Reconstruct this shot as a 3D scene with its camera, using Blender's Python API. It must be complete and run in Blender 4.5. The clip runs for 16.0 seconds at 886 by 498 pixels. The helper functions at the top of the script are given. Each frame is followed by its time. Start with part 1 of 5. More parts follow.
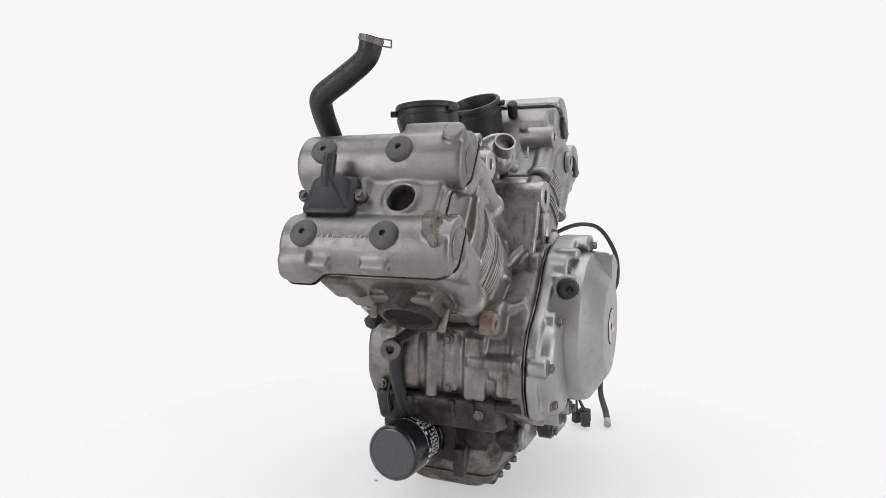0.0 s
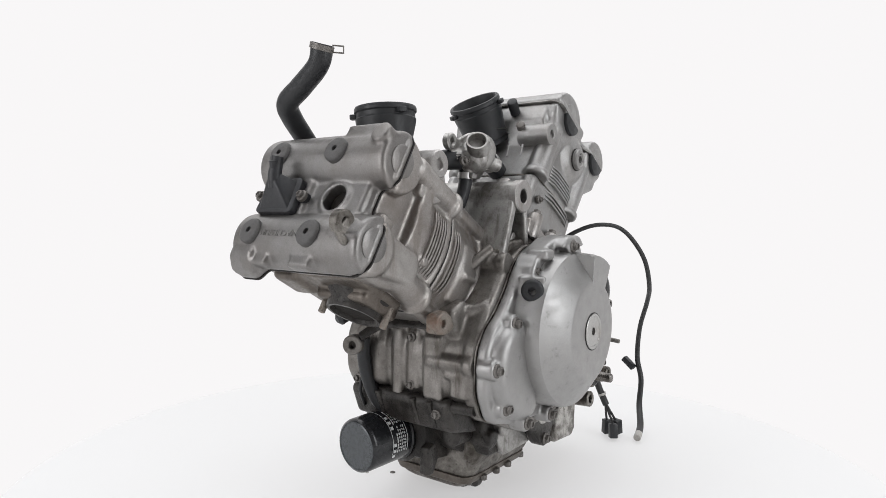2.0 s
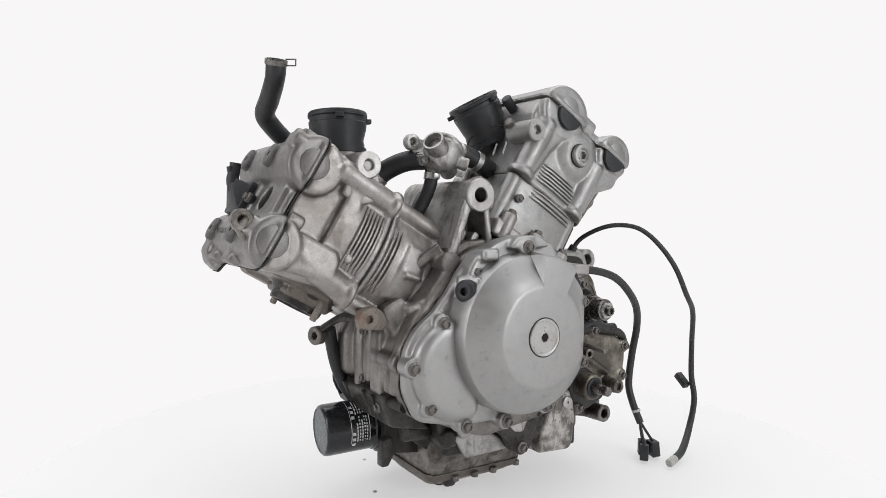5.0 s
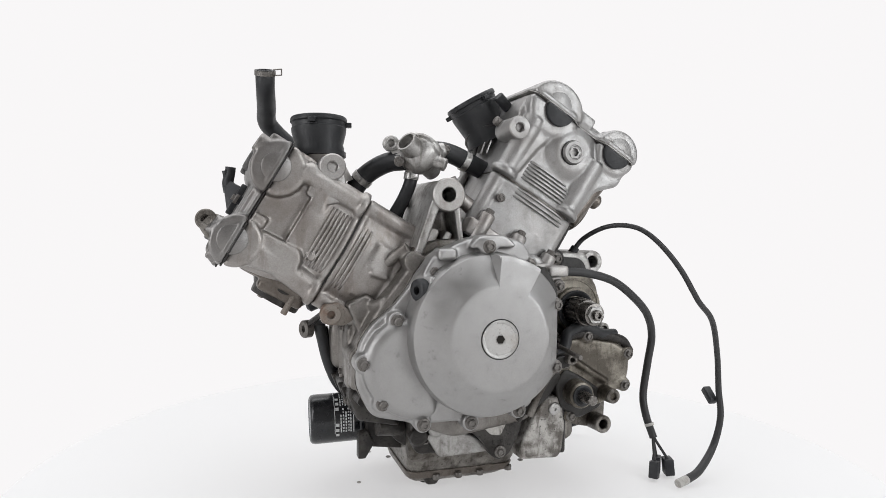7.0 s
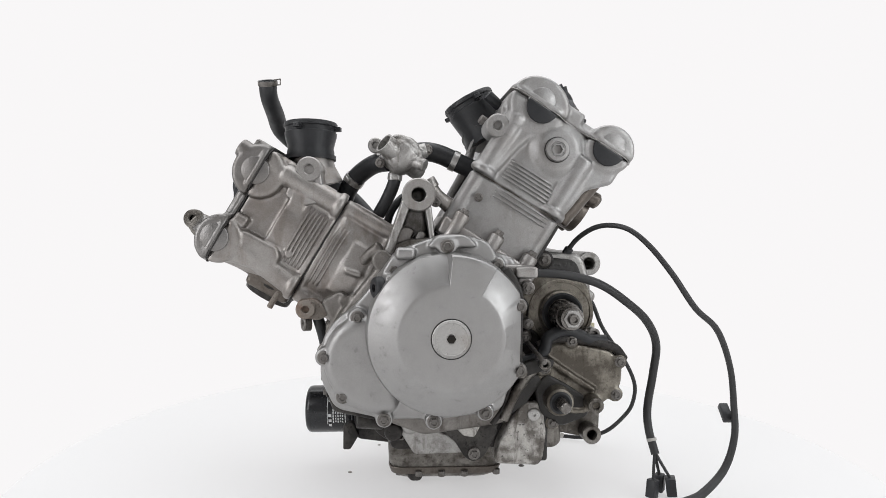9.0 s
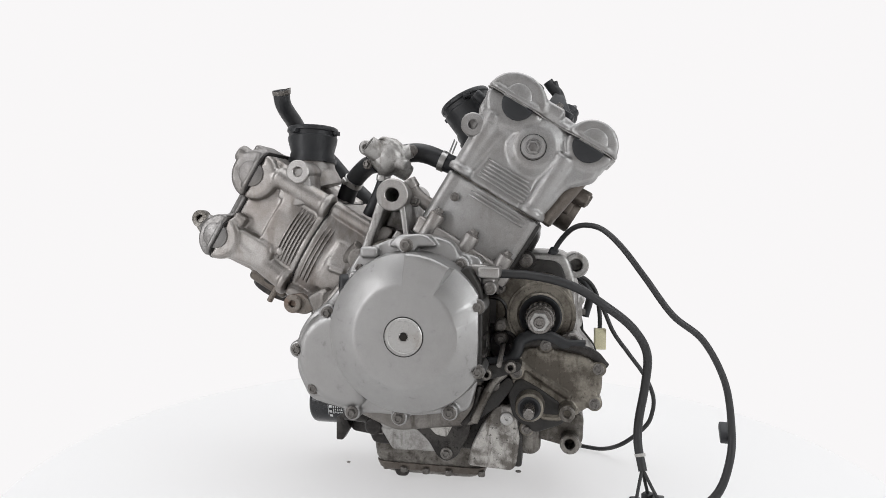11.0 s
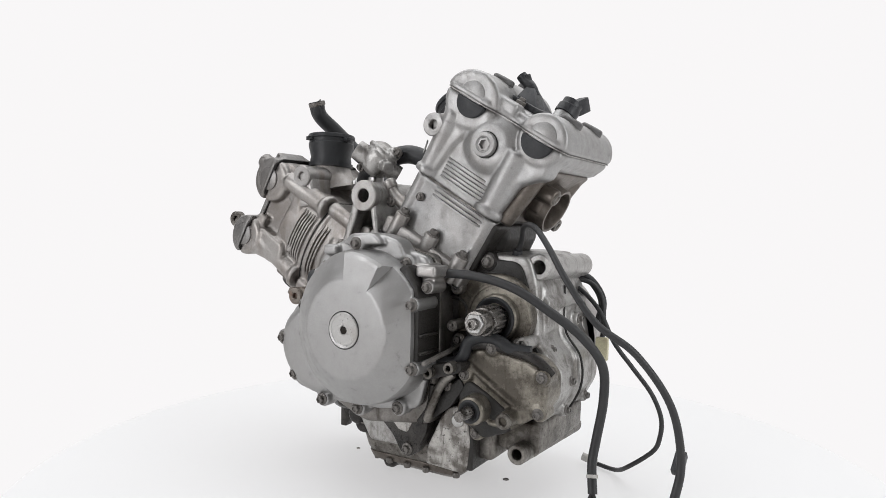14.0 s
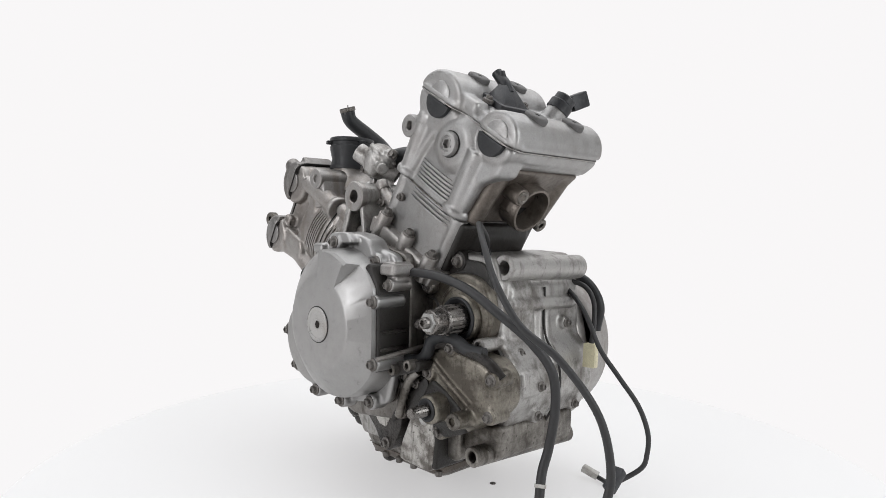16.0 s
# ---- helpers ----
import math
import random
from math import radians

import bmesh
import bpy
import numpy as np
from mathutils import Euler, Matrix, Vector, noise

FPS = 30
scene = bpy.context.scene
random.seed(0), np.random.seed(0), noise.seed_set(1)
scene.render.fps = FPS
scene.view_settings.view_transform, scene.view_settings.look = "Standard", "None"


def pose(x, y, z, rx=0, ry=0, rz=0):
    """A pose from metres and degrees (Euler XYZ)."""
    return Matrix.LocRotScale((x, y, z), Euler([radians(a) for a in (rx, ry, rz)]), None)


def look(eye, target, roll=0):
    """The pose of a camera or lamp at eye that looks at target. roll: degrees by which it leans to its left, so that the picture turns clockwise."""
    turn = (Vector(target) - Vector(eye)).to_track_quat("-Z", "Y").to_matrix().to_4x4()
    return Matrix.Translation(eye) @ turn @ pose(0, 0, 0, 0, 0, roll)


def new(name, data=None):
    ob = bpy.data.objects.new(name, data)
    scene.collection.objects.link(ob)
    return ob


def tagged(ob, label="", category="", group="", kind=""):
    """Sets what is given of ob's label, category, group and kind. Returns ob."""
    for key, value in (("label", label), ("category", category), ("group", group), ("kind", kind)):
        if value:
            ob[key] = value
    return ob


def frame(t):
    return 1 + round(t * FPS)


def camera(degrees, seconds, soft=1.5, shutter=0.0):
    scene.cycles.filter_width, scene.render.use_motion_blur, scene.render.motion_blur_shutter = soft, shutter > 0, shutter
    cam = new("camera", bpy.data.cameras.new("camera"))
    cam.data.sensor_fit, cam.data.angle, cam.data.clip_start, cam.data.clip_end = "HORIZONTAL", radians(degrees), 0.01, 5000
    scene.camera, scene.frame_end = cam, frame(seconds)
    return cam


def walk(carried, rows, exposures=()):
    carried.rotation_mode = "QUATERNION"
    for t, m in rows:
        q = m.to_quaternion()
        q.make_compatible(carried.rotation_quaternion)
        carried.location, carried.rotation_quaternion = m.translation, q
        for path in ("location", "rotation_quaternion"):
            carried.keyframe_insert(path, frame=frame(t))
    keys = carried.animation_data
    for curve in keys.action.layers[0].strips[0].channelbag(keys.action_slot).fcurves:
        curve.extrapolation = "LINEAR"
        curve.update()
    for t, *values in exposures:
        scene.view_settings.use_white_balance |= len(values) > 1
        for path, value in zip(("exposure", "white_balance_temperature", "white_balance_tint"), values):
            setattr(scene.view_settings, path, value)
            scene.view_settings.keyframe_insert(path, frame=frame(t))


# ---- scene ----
# ---- camera: stands still before a slow turntable ----
yaw, pitch = radians(1.4514), radians(-2.5416)
EYE = (0.0, -1.0, 0.3707)
AIM = (EYE[0] - math.sin(yaw) * math.cos(pitch), EYE[1] + math.cos(yaw) * math.cos(pitch), EYE[2] + math.sin(pitch))
cam = camera(67.81, 16.0, soft=0.5)
walk(cam, [(0.0, look(EYE, AIM, 0.804)), (16.0, look(EYE, AIM, 0.804))])

# ---- light: a white photo booth, soft boxes, added glow on backdrop, floor and table ----
world = bpy.data.worlds.new("studio")
world.use_nodes = True
world.node_tree.nodes["Background"].inputs[0].default_value = (0.9, 0.95, 1.0, 1)
world.node_tree.nodes["Background"].inputs[1].default_value = 0.2
scene.world = world
scene.view_settings.exposure = 0.0


def soft_box(name, eye, target, sx, sy, power, colour=(1, 1, 1)):
    lamp = bpy.data.lights.new(name, "AREA")
    lamp.shape, lamp.size, lamp.size_y, lamp.energy, lamp.color = "RECTANGLE", sx, sy, power, colour
    ob = new(name, lamp)
    ob.matrix_basis = look(eye, target)
    return ob


soft_box("softbox_top", (0, 0.20, 2.2), (0, 0.2001, 0), 3.4, 2.1, 44, (0.97, 0.98, 1.0))
soft_box("softbox_left", (-1.3, -1.0, 0.75), (0, 0, 0.25), 0.7, 1.2, 10, (0.98, 0.98, 1.0))
soft_box("softbox_right", (1.3, -1.0, 0.75), (0, 0, 0.25), 0.7, 1.2, 10.5, (0.96, 0.98, 1.0))


# ---- materials ----
def nodes_of(name):
    m = bpy.data.materials.new(name)
    m.use_nodes = True
    nt = m.node_tree
    return m, nt, nt.nodes["Principled BSDF"]


def add(nt, kind, **inputs):
    n = nt.nodes.new(kind)
    for k, v in inputs.items():
        n.inputs[k.replace("_", " ")].default_value = v
    return n


def ramp(nt, fac, stops):
    r = nt.nodes.new("ShaderNodeValToRGB")
    els = r.color_ramp.elements
    while len(els) < len(stops):
        els.new(0.5)
    for e, (p, c) in zip(els, stops):
        e.position, e.color = p, (*c, 1)
    nt.links.new(fac, r.inputs[0])
    return r.outputs[0]


def mix(nt, fac, a, b):
    n = nt.nodes.new("ShaderNodeMix")
    n.data_type = "RGBA"
    for sock, v in ((n.inputs[0], fac), (n.inputs[6], a), (n.inputs[7], b)):
        if isinstance(v, (int, float)):
            sock.default_value = v
        elif isinstance(v, tuple):
            sock.default_value = (*v, 1)
        else:
            nt.links.new(v, sock)
    return n.outputs[2]


def scaled(nt, sock, k):
    n = nt.nodes.new("ShaderNodeMath")
    n.operation = "MULTIPLY"
    nt.links.new(sock, n.inputs[0])
    n.inputs[1].default_value = k
    return n.outputs[0]


def surface(name, base, dirt, amount, metal, rough, fine=900.0, bump=0.15, blotch=18.0, dark=None, spec=0.5, streak=0.0, edge=0.16, specks=1.0):
    """Cast or moulded surface: base colour, blotchy dirt, specks, run-down streaks, fine grain, uneven gloss."""
    m, nt, p = nodes_of(name)
    co = nt.nodes.new("ShaderNodeTexCoord").outputs["Object"]
    big = add(nt, "ShaderNodeTexNoise", Scale=blotch, Detail=9.0, Roughness=0.68)
    mid = add(nt, "ShaderNodeTexNoise", Scale=blotch * 7, Detail=6.0, Roughness=0.7)
    small = add(nt, "ShaderNodeTexNoise", Scale=fine, Detail=3.0, Roughness=0.6)
    for n in (big, mid, small):
        nt.links.new(co, n.inputs["Vector"])
    tone = ramp(nt, small.outputs[0], [(0.3, tuple(c * 0.86 for c in base)), (0.7, tuple(min(1, c * 1.1) for c in base))])
    c1 = 0.66 - 0.2 * amount
    f1 = ramp(nt, big.outputs[0], [(c1 - edge / 2, (0, 0, 0)), (c1 + edge / 2, (1, 1, 1))])
    col = mix(nt, scaled(nt, f1, min(1.0, 0.35 + amount * 0.6)), tone, dirt)
    dark = dark or tuple(c * 0.4 for c in dirt)
    f2 = ramp(nt, mid.outputs[0], [(0.665 - 0.11 * amount, (0, 0, 0)), (0.72 - 0.09 * amount, (1, 1, 1))])
    col = mix(nt, scaled(nt, f2, min(1.0, 0.2 + 0.8 * amount) * specks), col, dark)
    if streak:
        mp = nt.nodes.new("ShaderNodeMapping")
        mp.inputs["Scale"].default_value = (1.0, 1.0, 0.16)
        nt.links.new(co, mp.inputs["Vector"])
        run = add(nt, "ShaderNodeTexNoise", Scale=blotch * 4, Detail=6.0, Roughness=0.6)
        nt.links.new(mp.outputs[0], run.inputs["Vector"])
        f3 = ramp(nt, run.outputs[0], [(0.54, (0, 0, 0)), (0.66, (1, 1, 1))])
        col = mix(nt, scaled(nt, f3, streak), col, dirt)
    nt.links.new(col, p.inputs["Base Color"])
    p.inputs["Metallic"].default_value = metal
    p.inputs["Specular IOR Level"].default_value = spec
    rr = ramp(nt, mid.outputs[0], [(0.3, (max(0.08, rough - 0.08),) * 3), (0.72, (min(1, rough + 0.22),) * 3)])
    nt.links.new(rr, p.inputs["Roughness"])
    if bump:
        b = add(nt, "ShaderNodeBump", Strength=bump, Distance=0.0009)
        hsum = nt.nodes.new("ShaderNodeMath")
        nt.links.new(small.outputs[0], hsum.inputs[0])
        nt.links.new(scaled(nt, mid.outputs[0], 1.6), hsum.inputs[1])
        nt.links.new(hsum.outputs[0], b.inputs["Height"])
        nt.links.new(b.outputs[0], p.inputs["Normal"])
    return m


CLEAN = surface("painted_alloy_clean", (0.37, 0.366, 0.362), (0.30, 0.293, 0.286), 0.38, 0.92, 0.40, 1400, 0.03, 8, dark=(0.12, 0.115, 0.11), edge=0.4, specks=0.5)
CAST = surface("cast_alloy", (0.385, 0.373, 0.363), (0.18, 0.150, 0.125), 0.42, 0.92, 0.40, 600, 0.14, 15, streak=0.35, edge=0.34, specks=0.25)
REARM = surface("rear_head_alloy", (0.375, 0.372, 0.369), (0.22, 0.204, 0.189), 0.40, 0.92, 0.42, 700, 0.13, 14, streak=0.25, edge=0.34, specks=0.3)
# Front cover: the rear cover's alloy, darkened in colour for its dimmer side.
COVERM = surface("dimmed_cover_alloy", (0.250, 0.244, 0.239), (0.140, 0.124, 0.111), 0.45, 0.9, 0.38, 700, 0.14, 14, streak=0.2, edge=0.34, specks=0.25)
GRIMY = surface("grimy_alloy", (0.26, 0.246, 0.226), (0.04, 0.033, 0.026), 0.82, 0.8, 0.36, 500, 0.3, 22, streak=0.55, edge=0.2, specks=0.6)
CASEM = surface("stained_case_alloy", (0.26, 0.247, 0.233), (0.052, 0.043, 0.034), 0.62, 0.85, 0.38, 500, 0.22, 16, streak=0.65, edge=0.3, specks=0.4)
FRONTM = surface("brown_stained_alloy", (0.375, 0.360, 0.346), (0.150, 0.120, 0.100), 0.5, 0.9, 0.39, 600, 0.14, 15, streak=0.4, edge=0.34, specks=0.3)
BURNT = surface("heat_stained_alloy", (0.17, 0.150, 0.132), (0.045, 0.036, 0.029), 0.6, 0.75, 0.33, 500, 0.2, 24, streak=0.4, edge=0.3, specks=0.4)
SILT = surface("dusty_alloy", (0.40, 0.392, 0.380), (0.070, 0.058, 0.047), 0.52, 0.85, 0.38, 600, 0.25, 20, streak=0.45, edge=0.14, specks=0.5)
DSTEEL = surface("oiled_steel", (0.20, 0.19, 0.18), (0.06, 0.05, 0.042), 0.5, 0.92, 0.22, 900, 0.1, 60)
OILY = surface("oily_alloy", (0.050, 0.046, 0.042), (0.012, 0.010, 0.009), 0.9, 0.12, 0.32, 400, 0.5, 30, spec=0.35)
CHIPPED = surface("chipped_light_alloy", (0.47, 0.455, 0.43), (0.06, 0.049, 0.039), 0.78, 0.3, 0.42, 500, 0.4, 30, dark=(0.022, 0.020, 0.017), edge=0.14, streak=0.75)
RUSTY = surface("rusty_steel", (0.24, 0.215, 0.19), (0.17, 0.095, 0.06), 0.6, 0.4, 0.6, 500, 0.4, 35)
TAN = surface("stained_tan_alloy", (0.25, 0.230, 0.195), (0.045, 0.037, 0.029), 0.74, 0.7, 0.34, 500, 0.3, 24, streak=0.4, specks=0.6)
STEEL = surface("machined_steel", (0.44, 0.435, 0.425), (0.30, 0.27, 0.24), 0.3, 0.85, 0.3, 900, 0.1, 40)
BOLT = surface("bolt_steel", (0.17, 0.16, 0.15), (0.07, 0.06, 0.05), 0.5, 0.6, 0.42, 700, 0.2, 60)
NEARBLACK = surface("near_black_film", (0.022, 0.020, 0.018), (0.009, 0.008, 0.007), 0.6, 0.0, 0.34, 400, 0.5, 34, spec=0.4)
RUBBER = surface("black_rubber", (0.018, 0.019, 0.021), (0.034, 0.034, 0.035), 0.3, 0.0, 0.42, 600, 0.12, 20, spec=0.4)
CABLE = surface("cable_sheath", (0.021, 0.021, 0.022), (0.027, 0.027, 0.028), 0.3, 0.0, 0.46, 900, 0.0, 160, dark=(0.018, 0.018, 0.019))
WASHER = surface("grey_rubber_washer", (0.085, 0.083, 0.082), (0.05, 0.045, 0.04), 0.4, 0.1, 0.5, 600, 0.15, 40)
PLASTIC = surface("black_plastic", (0.015, 0.016, 0.019), (0.03, 0.029, 0.028), 0.35, 0.0, 0.42, 700, 0.12, 30)
GLOSS = surface("black_gloss_paint", (0.010, 0.011, 0.013), (0.015, 0.015, 0.016), 0.2, 0.0, 0.14, 300, 0.02, 20)
GASKET = surface("gasket_black", (0.02, 0.019, 0.018), (0.05, 0.04, 0.035), 0.4, 0.0, 0.7, 500, 0.2, 40)
# Black for discs that stand in for the shade of deep holes.
DARK = surface("hole_shade_black", (0.018, 0.016, 0.015), (0.03, 0.026, 0.022), 0.5, 0.0, 0.8, 500, 0.3, 40, spec=0.15)
PRINT = surface("white_print", (0.62, 0.63, 0.63), (0.4, 0.4, 0.4), 0.3, 0.0, 0.4, 500, 0.02, 40)
CREAM = surface("cream_plastic", (0.62, 0.58, 0.40), (0.42, 0.36, 0.24), 0.4, 0.0, 0.45, 600, 0.1, 60)
PALE = surface("pale_plastic", (0.45, 0.44, 0.42), (0.25, 0.23, 0.2), 0.5, 0.0, 0.45, 600, 0.1, 60)
# Greys of the unseen walls, set by how much light they return.
WALLW = surface("wall_paint", (0.45, 0.45, 0.45), (0.42, 0.42, 0.42), 0.2, 0.0, 0.7, 200, 0.02, 2, dark=(0.40, 0.40, 0.40))

GREYW = surface("grey_wall_paint", (0.50, 0.49, 0.48), (0.48, 0.47, 0.46), 0.2, 0.0, 0.7, 200, 0.02, 2, dark=(0.46, 0.45, 0.44))


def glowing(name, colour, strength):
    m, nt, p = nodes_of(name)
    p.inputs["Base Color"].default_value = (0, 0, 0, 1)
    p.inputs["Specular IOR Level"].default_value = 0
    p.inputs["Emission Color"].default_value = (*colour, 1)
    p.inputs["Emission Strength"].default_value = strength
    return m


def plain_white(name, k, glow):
    """White table surface with a glow added to lift its shadowed parts."""
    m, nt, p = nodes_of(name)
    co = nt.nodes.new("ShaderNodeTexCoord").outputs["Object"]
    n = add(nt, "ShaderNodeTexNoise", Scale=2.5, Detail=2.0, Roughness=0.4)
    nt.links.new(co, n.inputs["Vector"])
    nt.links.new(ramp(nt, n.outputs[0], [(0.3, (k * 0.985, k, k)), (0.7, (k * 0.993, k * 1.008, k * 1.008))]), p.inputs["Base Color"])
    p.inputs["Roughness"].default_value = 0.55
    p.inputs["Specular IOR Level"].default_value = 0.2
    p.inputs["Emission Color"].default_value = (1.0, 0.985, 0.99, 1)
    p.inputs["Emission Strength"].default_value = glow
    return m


# Second number: added glow that keeps the table bright under the engine.
TABLEW = plain_white("glowing_white_table", 0.35, 0.46)
# Emission added so sweep and floor read as one even white.
GLOWSHEET = glowing("added_glow_white", (1.0, 0.985, 0.99), 0.942)


# ---- mesh helpers ----
def finish(name, bm, mat, parent=None, label="", m=None, angle=38):
    bmesh.ops.recalc_face_normals(bm, faces=bm.faces)
    me = bpy.data.meshes.new(name)
    bm.to_mesh(me)
    bm.free()
    me.shade_smooth()
    me.set_sharp_from_angle(angle=radians(angle))
    me.materials.append(mat)
    ob = new(name, me)
    if parent is not None:
        ob.parent = parent
    if m is not None:
        ob.matrix_basis = m
    if label:
        ob["label"] = label
    return ob


def part(name, bm, mat, parent, label="", m=None, angle=38):
    return finish(name, bm, mat, parent, label, m, angle)


def again(ob, m, parent=None):
    """One more part on the same mesh."""
    o = new(ob.name.split(".")[0], ob.data)
    o.parent = parent or ob.parent
    o.matrix_basis = m
    if "label" in ob:
        o["label"] = ob["label"]
    return o


def soften(bm, r, seg=3, angle=32):
    if r <= 0:
        return
    edges = [e for e in bm.edges if len(e.link_faces) == 2 and e.calc_face_angle(0) > radians(angle)]
    bmesh.ops.bevel(bm, geom=edges, offset=r, segments=seg, profile=0.5, affect="EDGES", clamp_overlap=True)


def fillet(pts, r, n=4):
    """Round a closed outline's corners; a third number at a point is its own radius."""
    out = []
    k = len(pts)
    for i in range(k):
        p, a, b = Vector(pts[i][:2]), Vector(pts[i - 1][:2]), Vector(pts[(i + 1) % k][:2])
        q = pts[i][2] if len(pts[i]) > 2 else r
        da, db = (a - p), (b - p)
        q = min(q, 0.48 * da.length, 0.48 * db.length)
        if q <= 1e-5:
            out.append(p)
            continue
        s, e = p + da.normalized() * q, p + db.normalized() * q
        for j in range(n + 1):
            t = j / n
            out.append((1 - t) ** 2 * s + 2 * t * (1 - t) * p + t * t * e)
    return out


XZ = Matrix(((1, 0, 0, 0), (0, 0, 1, 0), (0, 1, 0, 0), (0, 0, 0, 1)))  # (a, b, c) -> x = a, z = b, y = c


def prism(pts, c0, c1, frame_m=XZ, bevel=0.003, seg=3, r=0.0, bm=None, taper=0.0):
    """An outline in the plane (a, b), as thick as c0 to c1. taper: how far the c0 end shrinks towards its middle."""
    out = fillet(pts, r) if r > 0 else [Vector(p[:2]) for p in pts]
    b2 = bmesh.new()
    mid = sum(out, Vector((0, 0))) / len(out)
    lo = [b2.verts.new((*(p + (mid - p) * taper), c0)) for p in out]
    hi = [b2.verts.new((*p, c1)) for p in out]
    b2.faces.new(lo)
    b2.faces.new(hi[::-1])
    for i in range(len(out)):
        j = (i + 1) % len(out)
        b2.faces.new((lo[i], hi[i], hi[j], lo[j]))
    bmesh.ops.recalc_face_normals(b2, faces=b2.faces)
    soften(b2, bevel, seg)
    b2.transform(frame_m)
    return joined(bm, b2)


def joined(bm, b2):
    if bm is None:
        return b2
    me = bpy.data.meshes.new("tmp")
    b2.to_mesh(me)
    b2.free()
    bm.from_mesh(me)
    bpy.data.meshes.remove(me)
    return bm


def box(lo, hi, frame_m=Matrix(), bevel=0.002, seg=2, bm=None):
    pts = [(lo[0], lo[1]), (hi[0], lo[1]), (hi[0], hi[1]), (lo[0], hi[1])]
    return prism(pts, lo[2], hi[2], frame_m, bevel, seg, 0, bm)


def aim(p0, p1):
    """A frame at p0 whose Z points to p1."""
    p0, p1 = Vector(p0), Vector(p1)
    return Matrix.Translation(p0) @ (p1 - p0).to_track_quat("Z", "Y").to_matrix().to_4x4()


def lathe(profile, frame_m=Matrix(), n=40, bm=None, wobble=None):
    """Turn (radius, height) rows round Z; closed where the radius is 0."""
    b2 = bmesh.new()
    rows = []
    for r, h in profile:
        if r <= 1e-6:
            rows.append([b2.verts.new((0, 0, h))])
        else:
            rows.append([b2.verts.new((r * math.cos(2 * math.pi * i / n), r * math.sin(2 * math.pi * i / n), h)) for i in range(n)])
    for a, b in zip(rows[:-1], rows[1:]):
        for i in range(n):
            j = (i + 1) % n
            if len(a) == 1 and len(b) == 1:
                continue
            if len(a) == 1:
                b2.faces.new((a[0], b[i], b[j]))
            elif len(b) == 1:
                b2.faces.new((a[i], b[0], a[j]))
            else:
                b2.faces.new((a[i], b[i], b[j], a[j]))
    b2.transform(frame_m)
    return joined(bm, b2)


def rod(p0, p1, r, bevel=0.0015, n=28, bm=None, r1=None):
    h = (Vector(p1) - Vector(p0)).length
    r1 = r1 or r
    e = min(bevel, r * 0.45, h * 0.45)
    return lathe([(0, 0), (r - e, 0), (r - e * 0.3, e * 0.3), (r, e), (r1, h - e), (r1 - e * 0.3, h - e * 0.3), (r1 - e, h), (0, h)], aim(p0, p1), n, bm)


def eye(p0, p1, r, hole, n=36, bm=None):
    """A boss with a hole that goes in from its p0 end."""
    h = (Vector(p1) - Vector(p0)).length
    d = min(h * 0.92, 0.05)
    return lathe([(0, d), (hole, d), (hole, 0.0012), (hole + 0.0012, 0), (r - 0.0015, 0), (r, 0.0015), (r, h), (0, h)], aim(p0, p1), n, bm)


def loft(rows, r=0.015, bevel=0.004):
    """Rounded rectangles (z, x0, x1, y0, y1), one above the other."""
    b2 = bmesh.new()
    rings = []
    for z, x0, x1, y0, y1 in rows:
        rings.append([b2.verts.new((p.x, p.y, z)) for p in fillet([(x0, y0), (x1, y0), (x1, y1), (x0, y1)], r, 5)])
    for a, b in zip(rings[:-1], rings[1:]):
        for i in range(len(a)):
            j = (i + 1) % len(a)
            b2.faces.new((a[i], a[j], b[j], b[i]))
    b2.faces.new(rings[0])
    b2.faces.new(rings[-1])
    bmesh.ops.recalc_face_normals(b2, faces=b2.faces)
    soften(b2, bevel, 3)
    return b2


def smooth_path(pts, step=8):
    pts = [Vector(p) for p in pts]
    ext = [2 * pts[0] - pts[1], *pts, 2 * pts[-1] - pts[-2]]
    out = []
    for i in range(1, len(ext) - 2):
        a, b, c, d = ext[i - 1:i + 3]
        for j in range(step):
            t = j / step
            out.append(0.5 * ((2 * b) + (c - a) * t + (2 * a - 5 * b + 4 * c - d) * t * t + (3 * b - a - 3 * c + d) * t ** 3))
    out.append(pts[-1])
    return out


